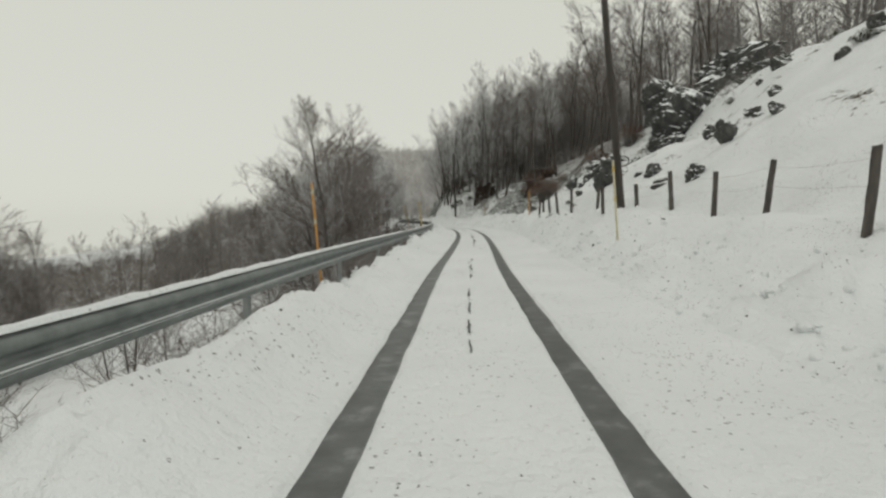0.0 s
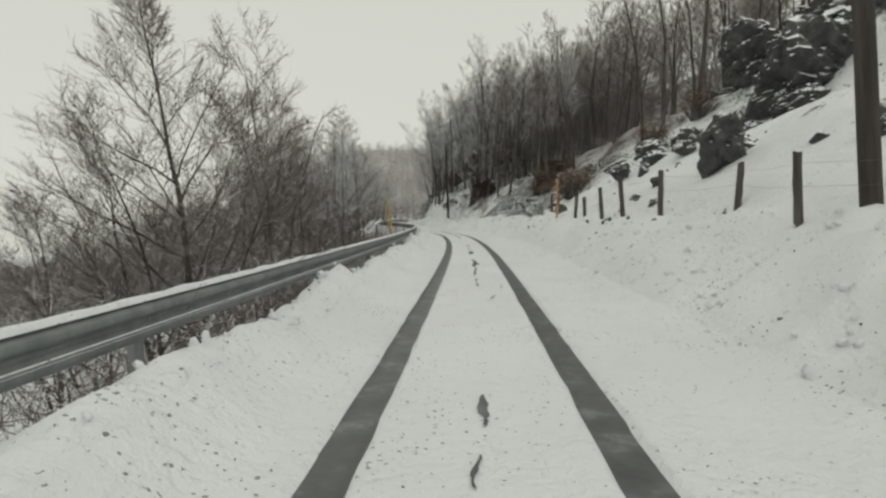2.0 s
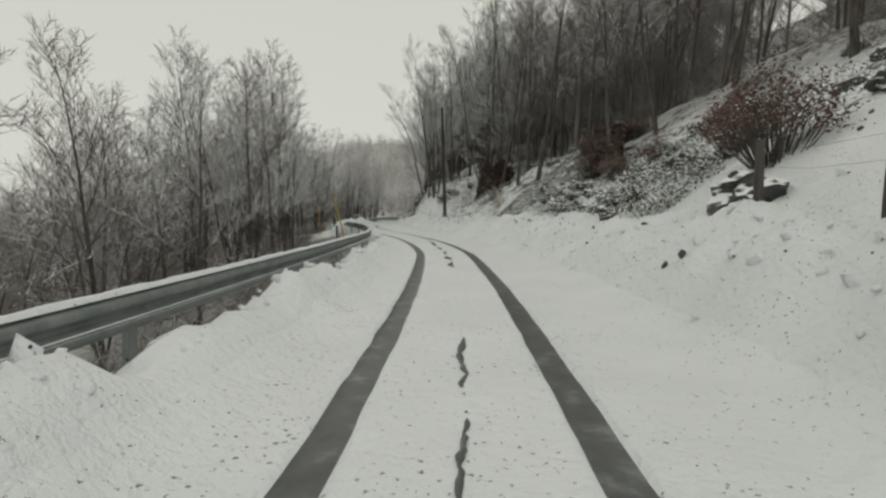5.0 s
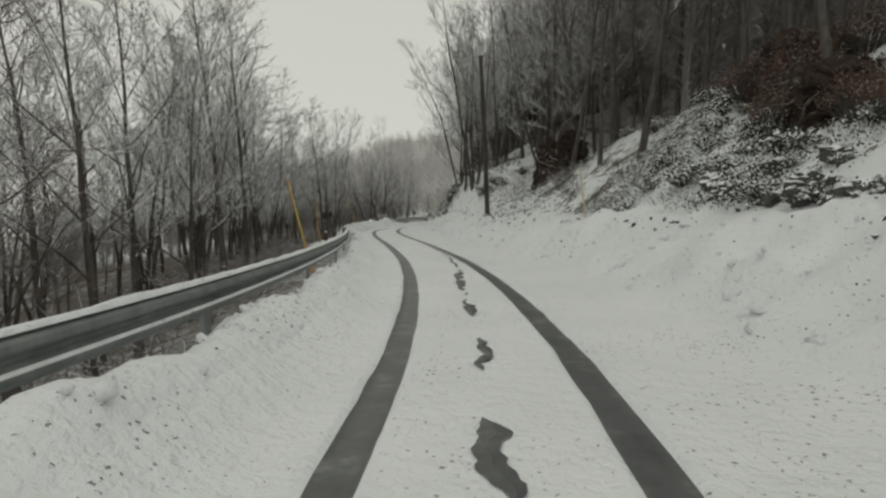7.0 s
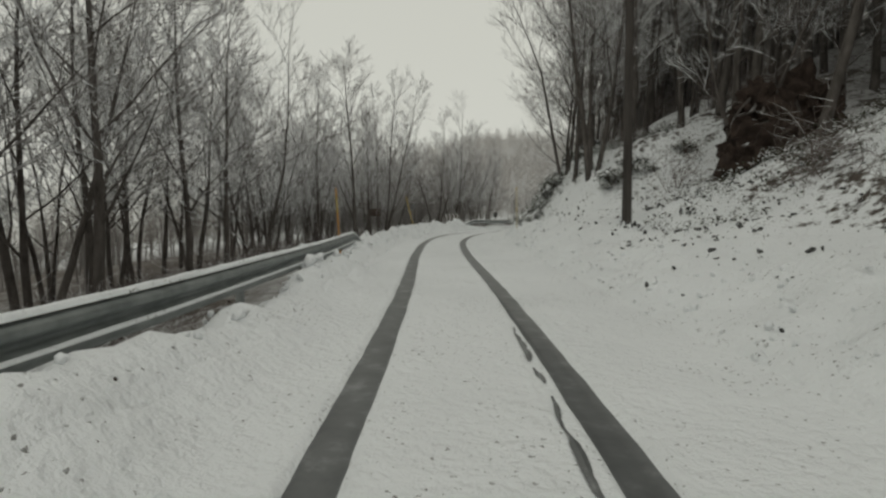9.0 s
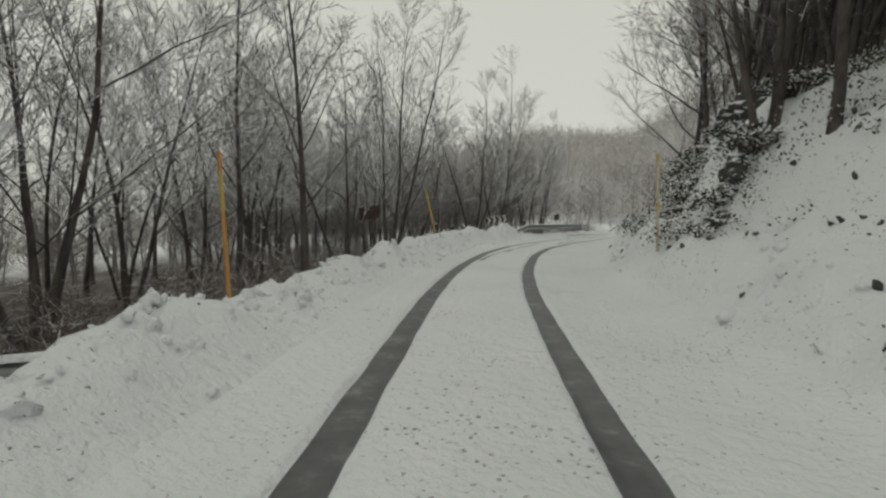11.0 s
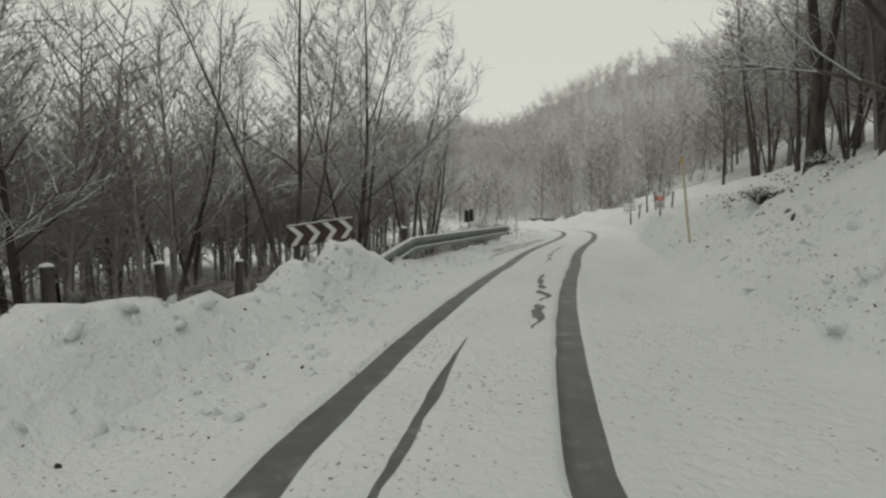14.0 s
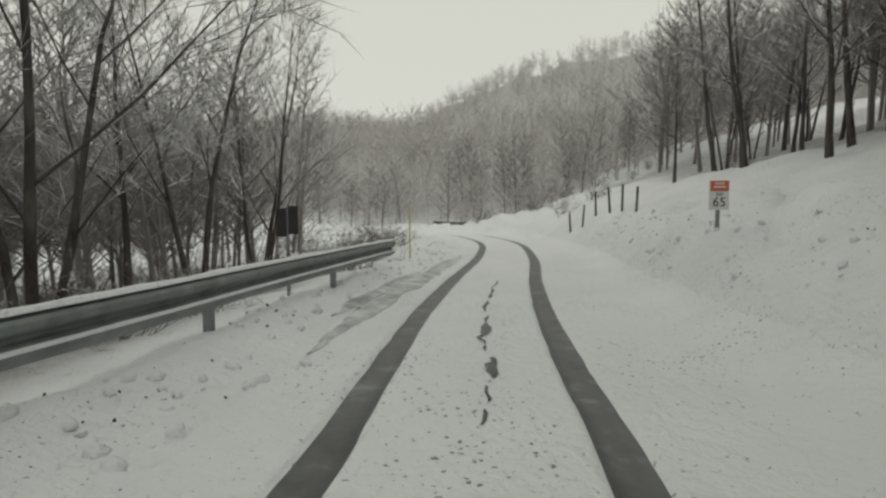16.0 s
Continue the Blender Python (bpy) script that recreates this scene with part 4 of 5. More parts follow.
def fence(posts, wires, label, girth=0.066):
    base = new("fence")
    rnd = random.Random(len(posts))
    tops = []
    for n, (x, y, h) in enumerate(posts):
        z = ground_at(x, y)
        post_ob = child("fence_post", round_post("fence_post", girth, girth * 0.88, h, M_WOOD, 9, 0.14, n), base, pose(x, y, z, rnd.uniform(-5, 5), rnd.uniform(-7, 4), rnd.uniform(0, 360)))
        tops.append((Vector((x, y, z)), h))
    for f in wires:
        for (p, h), (q, g) in zip(tops, tops[1:]):
            a, b = p + Vector((0, 0, h * f)), q + Vector((0, 0, g * f))
            mid_p = (a + b) / 2 - Vector((0, 0, 0.05))
            vs, fs = [], []
            tube(vs, fs, [a, mid_p, b], [0.002] * 3, 4)
            child("wire", mesh_from("wire", vs, fs, [M_WIRE]), base)
    return tagged(base, label, "fence", "field fences")


fence(FENCE, (0.55, 0.85), "old wire fence of crooked grey wooden posts on the bank")
fence(FAR_FENCE, (0.8,), "small wooden post fence climbing the snowy verge", 0.042)


def snow_pole(x, y, z0, z1, lean_x, lean_y, mats, r=0.028, label=""):
    """A marker stake in painted bands, from the snow up."""
    base = new("snow_pole")
    base.matrix_basis = pose(x, y, z0, lean_y, lean_x, 0)
    h = z1 - z0
    cuts = [0.0, 0.2, 0.5, 0.56, 0.86, 0.93, 1.0]
    for k, m in enumerate(mats):
        lo, hi = cuts[k] * h, cuts[k + 1] * h
        child("band", round_post("band", r, r, hi - lo, m, 10, below=0.5 if k == 0 else 0.0), base, pose(0, 0, lo))
    return tagged(base, label, "snow pole", "roadside snow poles")


O, Y, W = M_ORANGE, M_YELLOW, M_PALE
L_O, L_Y, L_W = "leaning orange snow pole with pale bands at the roadside", "dull yellow snow pole leaning in the roadside snow", "pale worn snow pole stuck in the snow bank"
snow_pole(-3.0, 12.7, 0.1, 2.05, -4, 0, (O, O, W, O, W, O), 0.03, L_O)
snow_pole(-1.2, 30.5, 0.1, 2.0, -5, 0, (Y, Y, Y, Y, W, Y), 0.035, L_Y)
snow_pole(-3.52, 55.2, 0.0, 2.3, -14, 0, (O, Y, Y, Y, Y, O), 0.035, L_Y)
snow_pole(-8.7, 72.0, -0.1, 2.1, -5, 0, (O, O, O, Y, O, O), 0.035, L_O)
snow_pole(-9.6, 84.68, 0.2, 2.4, -20, -13, (Y, Y, Y, Y, Y, Y), 0.03, L_Y)
snow_pole(4.2, 12.7, 0.55, 2.5, -4, 0, (W, W, Y, W, Y, W), 0.027, L_W)
snow_pole(5.12, 31.5, 0.8, 2.6, 0, 0, (O, O, O, O, O, O), 0.032, L_O)
snow_pole(4.5, 56.2, 0.7, 2.6, -4, -14, (W, W, Y, W, W, W), 0.027, L_W)
snow_pole(-2.1, 75.4, 0.4, 2.4, -3, 0, (W, W, Y, W, W, Y), 0.028, L_W)
snow_pole(-2.1, 93.2, 0.4, 2.25, -6, 0, (W, W, W, W, W, Y), 0.022, L_W)
snow_pole(-5.0, 105.6, 0.2, 1.5, 0, 0, (W, W, W, W, W, W), 0.022, L_W)


# ---- signs ----
def chevron_board():
    base = new("chevron_sign")
    a, b = Vector((-9.22, 91.1, 0)), Vector((-8.28, 91.8, 0))
    turn = math.degrees(math.atan2(b.y - a.y, b.x - a.x))
    wide, high = (b - a).length, 0.35
    base.matrix_basis = pose(a.x, a.y, 0.70, 0, 0, turn) @ pose(0, 0, 0, 0, -6.5, 0)
    child("panel", box_mesh("panel", wide, 0.02, high, M_BROWN, 0.003), base, pose(wide / 2, 0, 0), "dark weathered sign panel")
    w = wide / 4
    for k in range(4):
        x = k * w + 0.03
        bm = bmesh.new()
        out = [(x, 0.015), (x + 0.1, 0.015), (x + 0.1 + 0.145, high / 2), (x + 0.1, high - 0.015), (x, high - 0.015), (x + 0.145, high / 2)]
        front = [bm.verts.new((p, -0.016, q)) for p, q in out]
        rear = [bm.verts.new((p, -0.011, q)) for p, q in out]
        bm.faces.new((front[0], front[1], front[2], front[5]))
        bm.faces.new((front[5], front[2], front[3], front[4]))
        for i in range(6):
            bm.faces.new((front[i], rear[i], rear[(i + 1) % 6], front[(i + 1) % 6]))
        child("chevron", from_bm("chevron", bm, [M_WHITE]), base, label="white reflective arrow stripe")
    for x in (0.3, wide - 0.3):
        child("post", box_mesh("post", 0.05, 0.05, 1.6, M_POST_ZINC, 0.005, -1.2), base, pose(x, 0.04, 0))
    # ragged snow lying on the upper edge
    child("snow_cap", box_mesh("snow_cap", wide * 0.98, 0.03, 0.018, M_SNOW, 0.006), base, pose(wide / 2, 0, high), "thin line of snow on the upper edge")
    return tagged(base, "dark curve sign with four white arrow stripes in a snow bank", "road sign")


chevron_board()


def board_sign(x, y, z, wide, high, turn, mat, posts, label, frame_mat, tilt=0.0):
    base = new("sign_board")
    base.matrix_basis = pose(x, y, z, 0, tilt, turn)
    child("panel", box_mesh("panel", wide, 0.025, high, mat, 0.004), base, pose(0, 0, 0))
    child("rim", box_mesh("rim", wide + 0.02, 0.04, 0.035, frame_mat, 0.004), base, pose(0, 0, high - 0.03))
    for px in posts:
        child("post", box_mesh("post", 0.06, 0.06, high + 1.6, M_WOOD, 0.006, -1.6), base, pose(px, 0.05, 0))
    return tagged(base, label, "sign")


board_sign(-11.2, 82.0, 0.92, 0.9, 0.44, -12, M_BROWN, (-0.36, 0.1), "dark brown board on posts, tilted among the roadside trees", M_BROWN, -7)
board_sign(-10.06, 85.45, 1.36, 0.56, 0.36, 5, M_GREYSIGN, (0.22,), "grey back of a small sign behind a snow pole", M_GREYSIGN)


def marker_sign(x, y, turn):
    """Two narrow dark panels side by side on one post."""
    base = new("marker_sign")
    z = ground_at(x, y)
    base.matrix_basis = pose(x, y, z, 0, 0, turn)
    top = 1.32 - z
    child("post", round_post("post", 0.025, 0.025, top - 0.05, M_POST_ZINC, 10), base)
    for k in (-0.075, 0.075):
        child("panel", box_mesh("panel", 0.13, 0.02, 0.38, M_BLACK, 0.004), base, pose(k, -0.035, top - 0.38 + 0.03 * (k > 0)))
    return tagged(base, "pair of dark narrow marker panels beyond the guard rail", "road marker")


marker_sign(-6.7, 99.5, 10)


def text_mesh(words, size, mat):
    cu = bpy.data.curves.new("writing", "FONT")
    cu.body, cu.size, cu.align_x, cu.align_y, cu.extrude = words, size, "CENTER", "CENTER", 0.001
    ob = bpy.data.objects.new("writing", cu)
    scene.collection.objects.link(ob)
    me = bpy.data.meshes.new_from_object(ob.evaluated_get(bpy.context.evaluated_depsgraph_get()))
    bpy.data.objects.remove(ob)
    me.materials.clear()
    me.materials.append(mat)
    return me


def kilometre_sign(x, y, turn):
    base = new("kilometre_sign")
    z = ground_at(x, y)
    base.matrix_basis = pose(x, y, z, 0, 0, turn)
    lift = 1.68 - 0.40 - z
    panel = child("panel", box_mesh("panel", 0.26, 0.018, 0.40, M_WHITE, 0.006), base, pose(0, 0, lift), "white sign panel")
    child("header", box_mesh("header", 0.235, 0.004, 0.135, M_RED, 0.001), panel, pose(0, -0.0125, 0.25), "orange-red upper field")
    for k, w in ((0.345, 0.13), (0.30, 0.16)):
        child("writing_bar", box_mesh("writing_bar", w, 0.003, 0.022, M_WHITE, 0.001), panel, pose(0, -0.0165, k - 0.005))
    child("lettering", text_mesh("km", 0.07, M_BLACK), panel, pose(0, -0.0125, 0.212, 90, 0, 0), "small black lettering")
    child("number", text_mesh("65", 0.17, M_BLACK), panel, pose(0, -0.0125, 0.10, 90, 0, 0), "black numerals")
    child("post", box_mesh("post", 0.05, 0.03, lift + 0.8, M_POST_ZINC, 0.004, -0.5), base, pose(0, 0.03, 0))
    return tagged(base, "white and orange-red kilometre sign on a steel post in snow", "road sign")


kilometre_sign(-0.95, 99.1, -8)


def guide_post(x, y, h, lean):
    base = new("guide_post")
    base.matrix_basis = pose(x, y, ground_at(x, y), 0, lean, 0)
    child("body", round_post("body", 0.075, 0.068, h, M_WOOD, 9, 0.1, int(h * 100)), base)
    cap_bm = bmesh.new()
    bmesh.ops.create_icosphere(cap_bm, subdivisions=2, radius=0.076)
    for v in cap_bm.verts:
        v.co.z = max(v.co.z * 0.5, -0.01)
    child("snow_cap", from_bm("snow_cap", cap_bm, [M_SNOW], True), base, pose(0, 0, h), "small cap of snow")
    return tagged(base, "short dark wooden guide post capped with snow", "post", "short guide posts")


for x, y, h, lean in [(-13.8, 81.8, 0.62 - ground_at(-13.8, 81.8), 0), (-13.6, 79.2, 0.58 - ground_at(-13.6, 79.2), 3), (-11.3, 83.8, 0.7, 4), (-10.86, 88.14, 0.70 - ground_at(-10.86, 88.14), 0), (-10.5, 89.7, 0.58 - ground_at(-10.5, 89.7), -3), (-10.3, 91.44, 0.46 - ground_at(-10.3, 91.44), 2), (-7.86, 94.35, 0.92 - ground_at(-7.86, 94.35), 0), (-2.5, 44.6, 0.9, 0), (-2.9, 46.0, 0.9, 0), (-3.3, 47.4, 0.85, 0), (-5.6, 63.5, 1.0, 0)]:
    guide_post(x, y, h, lean)


# ---- rocks, roots and shrubs of the bank ----
def rock_mesh(seed, size, mat=None, crag=0.5):
    """A rock of split planes: a ball cut by random planes, then roughened."""
    rnd = random.Random(seed)
    planes = []
    for _ in range(13):
        n = Vector((rnd.gauss(0, 1), rnd.gauss(0, 1), rnd.gauss(0, 0.8))).normalized()
        planes.append((n, rnd.uniform(0.55, 0.95)))
    bm = bmesh.new()
    bmesh.ops.create_icosphere(bm, subdivisions=5 if max(size) > 0.85 and mat is None else (4 if max(size) > 0.4 else 3), radius=1)
    off = Vector((seed * 3.7, seed * 1.9, seed * 5.3))
    for v in bm.verts:
        p = v.co.normalized()
        r = min([1.15] + [k / max(p.dot(n), 0.15) for n, k in planes])
        c = noise.fractal(p * 2.0 + off, 0.8, 2.1, 6) * 0.42 + noise.ridged_multi_fractal(p * 2.6 + off, 0.9, 2.1, 5, 1.0, 2.0) * 0.12
        q = Vector((p.x * size[0], p.y * size[1], p.z * size[2])) * (r + crag * c)
        bed = (q.z + 0.3 * q.x + 0.3 * noise.noise(q * 1.3 + off)) / 0.42
        q += Vector((p.x, p.y, 0)) * (0.26 * min(1.0, max(size)) * crag * (0.5 - (bed - math.floor(bed))))
        v.co = q
    return from_bm("rock", bm, [mat or M_ROCK])


def rock(x, y, size, seed, turn=0, tilt=0, lift=0.0, label="dark craggy rock with snow on its ledges, in the bank", crag=0.5):
    ob = new("rock", rock_mesh(seed, size, None, crag))
    ob.matrix_basis = pose(x, y, ground_at(x, y) + lift, tilt, tilt * 0.5, turn)
    return tagged(ob, label, "rock", "rocks of the bank")


for n, (x, y, z, sx, sy, sz, crag) in enumerate([(7.15, 23.3, 2.85, 0.43, 0.4, 0.68, 0.6), (13.0, 29.0, 5.7, 2.3, 1.8, 1.5, 0.6), (12.1, 28.0, 4.6, 0.95, 0.8, 0.8, 0.5), (14.0, 33.2, 7.9, 1.6, 1.5, 1.4, 0.6), (17.4, 31.5, 9.2, 2.4, 2.0, 1.5, 0.6),
                                                   (15.2, 30.2, 7.3, 1.5, 1.3, 1.1, 0.6), (19.5, 36.5, 10.3, 2.2, 2.0, 1.4, 0.6), (8.93, 16.8, 3.75, 0.34, 0.3, 0.42, 0.4), (8.5, 28.1, 3.5, 0.45, 0.34, 0.28, 0.5), (5.05, 25.3, 1.0, 0.15, 0.14, 0.25, 0.4),
                                                   (6.3, 26.0, 1.75, 0.4, 0.15, 0.11, 0.4), (7.8, 32.0, 3.0, 0.42, 0.36, 0.3, 0.5), (5.42, 31.9, 1.3, 0.26, 0.24, 0.42, 0.4)]):
    rock(x, y, (sx, sy, sz), n + 1, n * 47, 12 if n != 10 else -30, z - ground_at(x, y), crag=crag)
for n, (x, y, sx, sy, sz, lift) in enumerate([(8.7, 30.7, 0.5, 0.5, 0.45, 0.1), (10.6, 32.0, 1.0, 0.9, 0.8, 0.1), (6.0, 24.4, 0.16, 0.15, 0.12, 0.02), (6.6, 25.6, 0.18, 0.2, 0.15, 0.04), (6.3, 36.5, 0.6, 0.6, 0.5, 0.1), (10.0, 35.0, 0.8, 0.7, 0.6, 0.1), (9.3, 26.0, 0.4, 0.3, 0.25, 0.05),
                                              (1.2, 83.6, 1.0, 0.9, 0.8, 0.0), (0.2, 80.6, 0.8, 0.8, 0.7, 0.0), (-0.5, 77.8, 0.35, 0.35, 0.3, 0.0)]):
    rock(x, y, (sx, sy, sz), n + 21, n * 47, 12, lift)
# low dark rocks that the snow leaves bare at the foot of the overgrown bank
for n, (x, y, size, lift) in enumerate([(6.4, 43.6, 0.24, -0.02), (6.5, 44.5, 0.30, -0.02), (6.45, 45.6, 0.26, 0.0), (6.55, 46.9, 0.24, 0.0), (6.6, 47.7, 0.30, 0.02), (6.75, 48.6, 0.26, 0.0), (6.85, 49.4, 0.33, 0.04), (6.7, 50.4, 0.29, 0.0), (7.1, 51.0, 0.24, 0.1), (6.5, 51.7, 0.30, 0.0), (6.7, 52.6, 0.30, 0.05), (7.5, 49.9, 0.22, 0.1),
                                        (-1.15, 75.3, 0.24, -0.04), (-0.8, 75.9, 0.30, -0.05), (-1.3, 76.5, 0.20, -0.03), (-1.6, 77.5, 0.18, -0.02), (-1.2, 78.3, 0.22, -0.03)]):
    rock(x, y, (size * 1.25, size, size * 0.8), 60 + n % 7, n * 61, 10, lift, "dark jagged rock bared at the foot of the snowy bank", 0.7)
srnd = random.Random(77)
for n in range(46):
    s, d = srnd.uniform(16, 44), srnd.uniform(6.0, 14)
    x, y = at_road(s, d)
    k = srnd.uniform(0.12, 0.34)
    rock(float(x), float(y), (k * 1.4, k, k), 30 + n % 9, srnd.uniform(0, 360), 15, 0.02, "small dark stone showing through the snowy slope")


def root_mound(x, y, r, h, seed, label, foot=None):
    """A dark overhanging mound of earth and roots, cut away on the road's side."""
    base = new("root_mound")
    z = ground_at(x, y) - 0.9 if foot is None else foot
    base.matrix_basis = pose(x, y, z)
    for k, (ex, ey, ez, es) in enumerate([(0, 0, 0.5, 1.0), (0.5, -0.3, 0.25, 0.7), (-0.35, -0.1, 0.95, 0.62), (0.7, 0.1, 1.0, 0.7), (0.1, -0.5, 0.75, 0.5), (1.3, 0.1, 0.95, 0.6), (-0.5, 0.0, 0.3, 0.6)]):
        child("earth", rock_mesh(seed + k, (r * es, r * es, h * es * 0.8), M_EARTH, 0.95), base, pose(ex * r, ey * r, h * ez))
    rnd = random.Random(seed)
    for _ in range(16):
        a = rnd.uniform(0, 6.28)
        pts, _w = bend(rnd, (math.cos(a) * r * 0.5, math.sin(a) * r * 0.5, h * rnd.uniform(0.8, 1.25)), (math.cos(a), math.sin(a), -0.4), rnd.uniform(0.8, 1.7), 6, 0.3, -0.12)
        vs, fs = [], []
        tube(vs, fs, pts, [0.05, 0.045, 0.04, 0.03, 0.02, 0.012, 0.0], 5)
        child("root", mesh_from("root", vs, fs, [M_BARK]), base)
    return tagged(base, label, "root mound")


root_mound(10.3, 56.2, 1.15, 1.3, 11, "dark earth bank with hanging roots at the wood's edge")
root_mound(9.3, 52.8, 0.9, 1.1, 15, "dark earth bank with hanging roots at the wood's edge")
root_mound(5.1, 68.7, 0.95, 1.9, 4, "dark undercut mound of earth and roots below hillside trees", 2.15)
for x, y, sc in [(5.2, 70.3, 1.0), (5.9, 70.2, 0.95), (6.7, 70.6, 1.0), (4.4, 70.6, 0.9)]:
    plant("tall", x, y, sc, None, None, -1.6)


def shrub_meshes(seed, r, h, leaves, mat):
    rnd = random.Random(seed)
    sv, sf, lv, lf = [], [], [], []
    for _ in range(int(leaves / 14)):
        a, u = rnd.uniform(0, 6.28), math.sqrt(rnd.random())
        tip = Vector((math.cos(a) * r * u, math.sin(a) * r * u, h * (1 - 0.6 * u * u) * rnd.uniform(0.6, 1.1)))
        root = Vector((tip.x * 0.3, tip.y * 0.3, -0.1))
        m = root.lerp(tip, 0.5) + Vector((rnd.gauss(0, 0.06), rnd.gauss(0, 0.06), 0.08))
        tube(sv, sf, [root, m, tip], [0.012, 0.008, 0.0], 3)
        for _ in range(14):
            p = m.lerp(tip, rnd.uniform(0.2, 1.05)) + Vector((rnd.gauss(0, 0.07), rnd.gauss(0, 0.07), rnd.gauss(0, 0.06)))
            k = rnd.uniform(0.03, 0.06)
            e = Euler((rnd.uniform(-0.9, 0.9), rnd.uniform(-0.9, 0.9), rnd.uniform(0, 6.28))).to_matrix()
            o = len(lv)
            lv += [tuple(p + e @ Vector(q)) for q in ((-k, 0, 0), (0, -k * 0.5, 0.008), (k, 0, 0), (0, k * 0.5, 0.008))]
            lf += [(o, o + 1, o + 3), (o + 1, o + 2, o + 3)]
    return mesh_from("branchwork", sv, sf, [M_BARK]), mesh_from("foliage", lv, lf, [mat])


def shrub(seed, r, h, leaves, mat, label):
    base = new("shrub")
    st, le = shrub_meshes(seed, r, h, leaves, mat)
    child("branchwork", st, base)
    child("foliage", le, base)
    return tagged(base, label, "shrub", "shrubs of the bank")


GREEN = "low dark evergreen shrub laden with snow on the bank"
RUSTY = "shrub holding dry rust-brown leaves at the wood's edge"
SHRUBS = {"green": [shrub(61, 0.55, 0.4, 900, M_LEAF, GREEN), shrub(62, 0.4, 0.32, 600, M_LEAF, GREEN), shrub(63, 0.7, 0.35, 1100, M_LEAF, GREEN)],
          "rust": [shrub(71, 1.0, 1.5, 1600, M_DEADLEAF, RUSTY), shrub(72, 1.2, 1.9, 2000, M_DEADLEAF, RUSTY)]}


def put_shrub(kind, x, y, sc, rnd):
    src = rnd.choice(SHRUBS[kind])
    m = pose(x, y, ground_at(x, y) - 0.03, 0, 0, rnd.uniform(0, 360))
    if src.name not in used:
        used.add(src.name)
        src.matrix_basis, src.scale = m, (sc,) * 3
    else:
        copy_thing(src, m).scale = (sc,) * 3


hrnd = random.Random(31)
for s0, s1, d0, d1, count in [(43, 56, 5.0, 9.5, 44), (55, 66, 8.5, 11, 8), (73, 86, 3.9, 6.5, 16), (93, 96, 4.2, 5.5, 3), (70, 74, 5.2, 8.0, 6), (10, 40, 10, 15, 14)]:
    for _ in range(count):
        x, y = at_road(hrnd.uniform(s0, s1), hrnd.uniform(d0, d1))
        put_shrub("green", float(x), float(y), hrnd.uniform(0.6, 1.15) * (0.55 if s0 == 93 else 1), hrnd)
for x, y, sc in [(7.3, 37.6, 1.0), (8.2, 40.5, 0.8), (9.2, 47.5, 0.6), (8.6, 50.0, 0.65), (8.8, 51.5, 0.65), (8.6, 53.6, 0.8), (9.6, 54.8, 0.9), (11.2, 55.0, 0.9), (9.4, 57.2, 0.8), (10.4, 35.5, 0.8), (13.5, 30.0, 1.0), (10.2, 45.0, 0.55), (12.5, 35.5, 0.9), (16.0, 33.5, 1.0)]:
    put_shrub("rust", x, y, sc, hrnd)


def bare_shrub(seed, r, h, label):
    """A thicket of thin bare stems."""
    rnd = random.Random(seed)
    sv, sf, cv, cf = [], [], [], []
    for _ in range(11):
        a = rnd.uniform(0, 6.28)
        pts, _w = bend(rnd, (rnd.gauss(0, 0.12), rnd.gauss(0, 0.12), -0.15), (math.cos(a) * 0.6, math.sin(a) * 0.6, 1), h * rnd.uniform(0.6, 1.1), 5, 0.3, 0.02)
        tube(sv, sf, pts, [0.010, 0.009, 0.008, 0.006, 0.004, 0.0], 4)
        for _ in range(9):
            k = rnd.randrange(1, 5)
            p = pts[k].lerp(pts[k + 1], rnd.random())
            e = p + Vector((rnd.gauss(0, 0.3), rnd.gauss(0, 0.3), rnd.uniform(0.0, 0.5))) * r
            tube(cv, cf, [p, e], [0.007, 0.0], 3)
            for _ in range(2):
                q = p.lerp(e, rnd.uniform(0.3, 0.9))
                tube(cv, cf, [q, q + Vector((rnd.gauss(0, 0.15), rnd.gauss(0, 0.15), rnd.uniform(0.0, 0.25))) * r], [0.005, 0.0], 3)
    base = new("bare_shrub")
    child("branchwork", mesh_from("branchwork", sv, sf, [M_BROWNTWIG]), base)
    child("crown", mesh_from("crown", cv, cf, [M_BROWNTWIG]), base)
    return tagged(base, label, "shrub", "bare shrubs of the valley slope")


BRUSH = "thicket of thin bare stems on the snowy slope"
SHRUBS["bare"] = [bare_shrub(66, 1.0, 1.5, BRUSH), bare_shrub(67, 1.2, 2.0, BRUSH), bare_shrub(68, 0.9, 1.1, BRUSH)]
for s0, s1, d0, d1, count in [(0, 36, -9, -3.3, 90), (36, 70, -9, -3.4, 56), (70, 78, -9, -3.9, 14), (78, 98, -12, -5.0, 36), (60, 96, 6.5, 12, 26), (36, 60, 9, 14, 22), (24, 38, 12, 19, 16), (98, 112, -9, -4.2, 30), (112, 125, -9, -4, 8), (116, 138, -20, 18, 46)]:
    for _ in range(count):
        x, y = at_road(hrnd.uniform(s0, s1), hrnd.uniform(d0, d1))
        if road_coords([x], [y])[2][0] > (4.6 if 66 < y < 93 else 3.3):
            put_shrub("bare", float(x), float(y), hrnd.uniform(0.6, 1.25), hrnd)


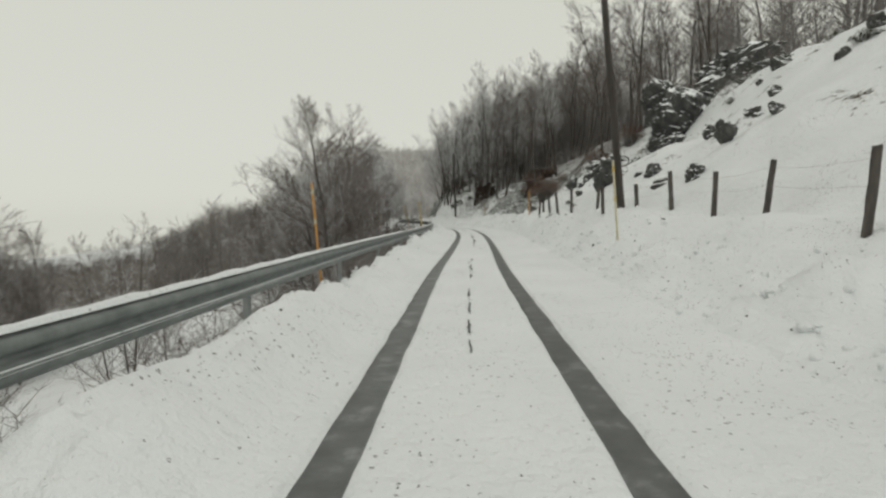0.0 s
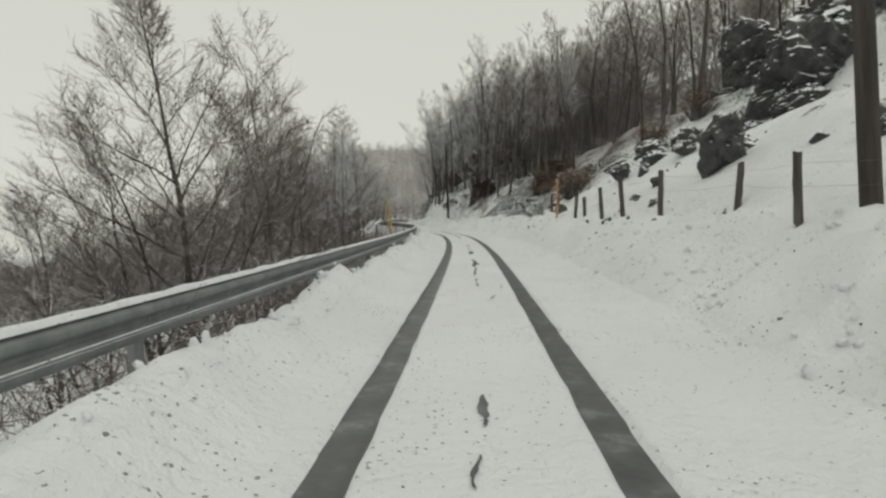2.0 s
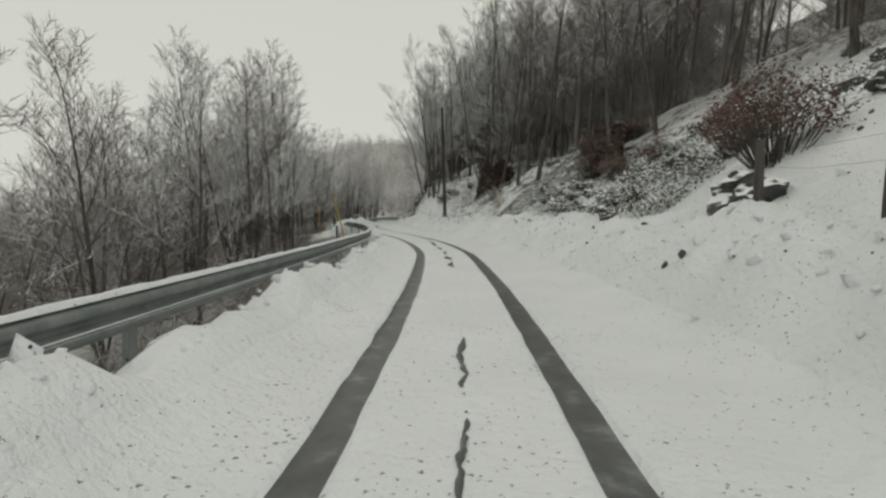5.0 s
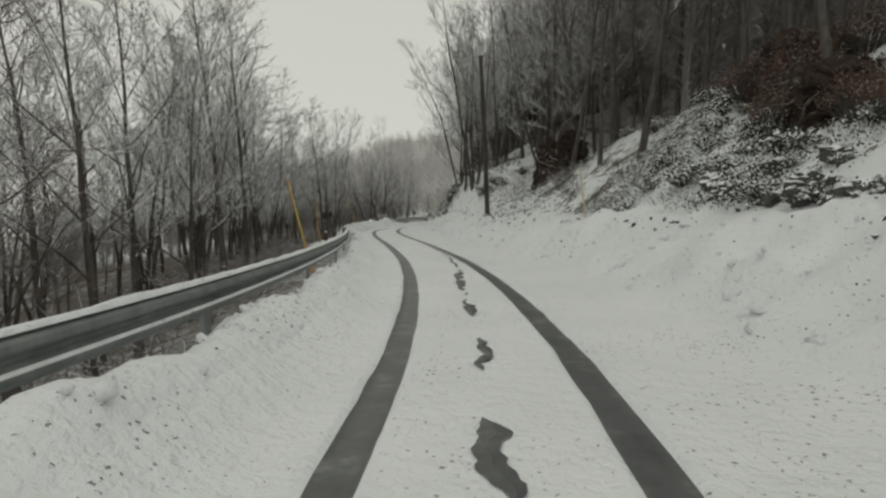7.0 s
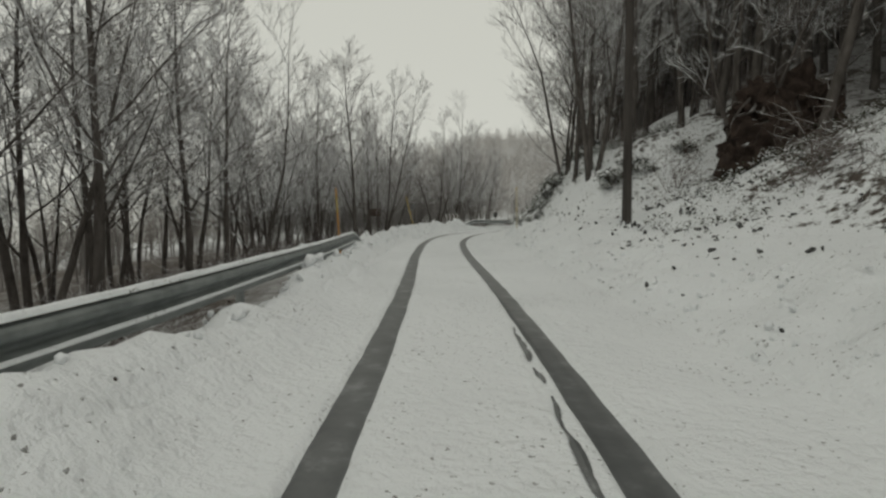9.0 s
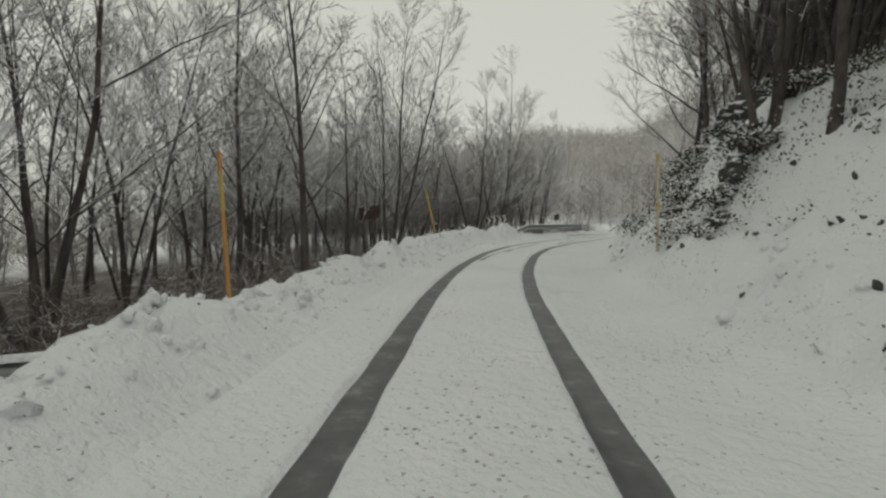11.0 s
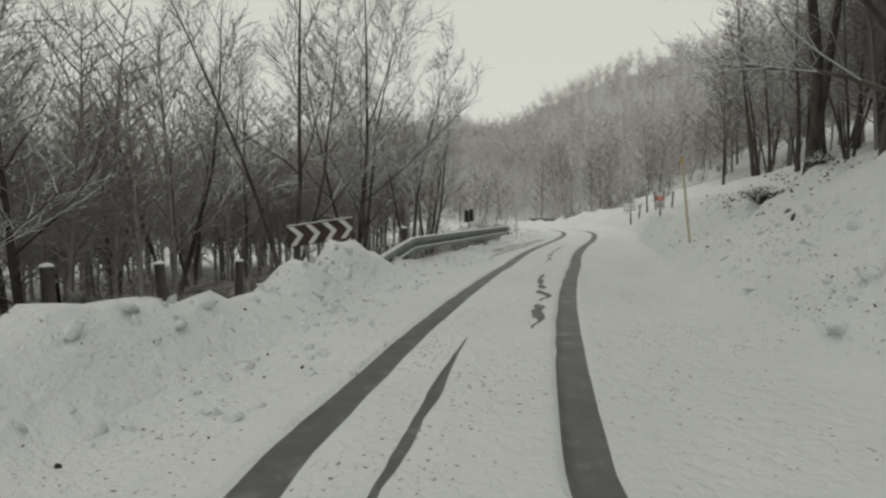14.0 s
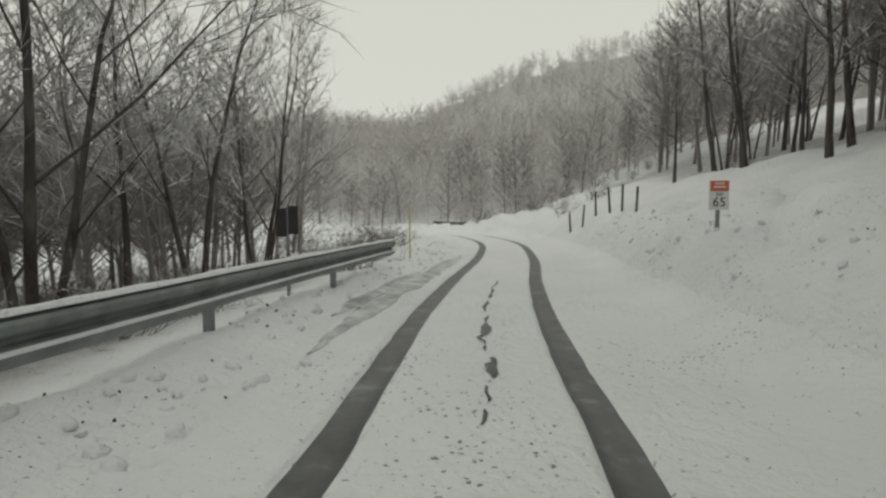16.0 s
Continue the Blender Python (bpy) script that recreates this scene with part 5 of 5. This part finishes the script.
def ground_cover(name, zones, mat, stony, seed, label):
    """Low growth or stones half under the snow, past counting: zones of s0, s1, d0, d1, count."""
    rnd = random.Random(seed)
    shape = bmesh.new()
    bmesh.ops.create_icosphere(shape, subdivisions=1, radius=1)
    co = [v.co.copy() for v in shape.verts]
    fa = [tuple(v.index for v in f.verts) for f in shape.faces]
    shape.free()
    spots = []
    for s0, s1, d0, d1, count in zones:
        k = 0
        while k < count:
            x, y = at_road(rnd.uniform(s0, s1), rnd.uniform(d0, d1))
            if vnoise(x, y, 0.6, 3, 61) < rnd.uniform(-0.3, 0.45):
                continue
            spots.append((x, y))
            k += 1
    zs = ground([p[0] for p in spots], [p[1] for p in spots])
    vs, fs = [], []
    for (x, y), z in zip(spots, zs):
        if stony:
            k = 0.012 + 0.046 * rnd.random() ** 2.5
            e = Euler((rnd.uniform(0, 3), rnd.uniform(0, 3), 0)).to_matrix()
            o = len(vs)
            vs += [(x + q.x, y + q.y, z + q.z + k * 0.2) for q in (e @ Vector((c.x * k * 1.5, c.y * k, c.z * k * 0.6)) * rnd.uniform(0.7, 1.25) for c in co)]
            fs += [tuple(o + i for i in f) for f in fa]
            continue
        r = rnd.uniform(0.10, 0.26)
        for _ in range(16):
            p = Vector((x + rnd.gauss(0, r), y + rnd.gauss(0, r), z + rnd.uniform(0.01, 0.2)))
            k = rnd.uniform(0.018, 0.045)
            e = Euler((rnd.uniform(-1.1, 1.1), rnd.uniform(-1.1, 1.1), rnd.uniform(0, 6.28))).to_matrix()
            o = len(vs)
            vs += [tuple(p + e @ Vector(q)) for q in ((-k, 0, 0), (0, -k * 0.55, 0.012), (k, 0, 0), (0, k * 0.55, 0.012))]
            fs += [(o, o + 1, o + 3), (o + 1, o + 2, o + 3)]
    return tagged(new(name, mesh_from(name, vs, fs, [mat])), label, "ground cover", kind="stuff")


ground_cover("ivy_cover", [(43, 58, 5.4, 10.5, 2300), (40, 48, 4.75, 7.0, 800), (73, 87, 3.8, 8, 620), (75, 85, 3.0, 4.6, 520), (92, 98, 3.9, 6, 24), (24, 43, 7, 13, 260), (57, 66, 7.5, 11, 220), (63, 73, 4.9, 8.5, 200)], M_LEAF, False, 71, "low dark evergreen growth half buried in the snowy bank")
ground_cover("bank_stones", [(62, 74, 4.0, 8.0, 800), (56, 62, 4.0, 7.5, 70), (24, 44, 6, 12, 320), (73, 92, 3.4, 7, 260), (44, 58, 4.2, 8, 160), (10, 60, 2.9, 5.0, 110), (60, 93, 2.7, 4.4, 80)], M_ROCK, True, 72, "small dark stones and clods lying in the snow of the bank")


def litter(count, seed):
    """Clods of ploughed snow and bits of dark debris along the banks, too many to count."""
    rnd = random.Random(seed)
    snow_v, snow_f, dark_v, dark_f = [], [], [], []
    shape = bmesh.new()
    bmesh.ops.create_icosphere(shape, subdivisions=1, radius=1)
    shape.verts.ensure_lookup_table()
    co = [v.co.copy() for v in shape.verts]
    fa = [tuple(v.index for v in f.verts) for f in shape.faces]
    shape.free()
    for n in range(count):
        s = rnd.uniform(0, 112)
        left = rnd.random() < 0.4
        d = rnd.gauss(-2.15, 0.25) if left else 2.7 + abs(rnd.gauss(0, 1.1))
        x, y = at_road(s, d)
        z = ground_at(x, y)
        k = rnd.uniform(0.015, 0.05) * (1.3 if left and s > 60 else 1)
        dark = rnd.random() < 0.22
        vs, fs = (dark_v, dark_f) if dark else (snow_v, snow_f)
        k *= 0.28 if dark else 1
        o = len(vs)
        e = Euler((rnd.uniform(0, 3), rnd.uniform(0, 3), 0)).to_matrix()
        vs += [(x + q.x, y + q.y, z + 0.1 * k + q.z) for q in (e @ Vector((c.x * k * 1.3, c.y * k, c.z * k * 0.8)) * rnd.uniform(0.8, 1.2) for c in co)]
        fs += [tuple(o + i for i in f) for f in fa]
    for n in range(800):
        s = rnd.uniform(58, 92) if n % 8 in (0, 1, 2) else rnd.uniform(2, 92)
        d = rnd.gauss(-2.3 if s < 72 else -2.6, 0.28) if n % 8 < 5 else 2.5 + abs(rnd.gauss(0, 0.9))
        x, y = at_road(s, d)
        z = ground_at(x, y)
        k = 0.022 + 0.07 * rnd.random() ** 2
        o = len(snow_v)
        e = Euler((rnd.uniform(0, 3), rnd.uniform(0, 3), rnd.uniform(0, 3))).to_matrix()
        snow_v += [(x + q.x, y + q.y, z - 0.2 * k + q.z * 0.8) for q in (e @ Vector((c.x * k * 1.7, c.y * k * 1.1, c.z * k * 0.8)) * rnd.uniform(0.5, 1.5) for c in co)]
        snow_f += [tuple(o + i for i in f) for f in fa]
    a = new("snow_clods", mesh_from("snow_clods", snow_v, snow_f, [M_SNOW], smooth=True))
    tagged(a, "loose clods of ploughed snow along both road banks", "snow clods", kind="stuff")
    b = new("debris", mesh_from("debris", dark_v, dark_f, [M_EARTH]))
    tagged(b, "scattered dark bits of earth and bark on the snow banks", "debris", kind="stuff")


litter(3200, 9)


# ---- kinds that were shaped but have no place in this stretch ----
for family in list(KINDS.values()) + list(SHRUBS.values()):
    for ob in family:
        if ob.name not in used:
            for part_ob in list(ob.children):
                bpy.data.objects.remove(part_ob)
            bpy.data.objects.remove(ob)
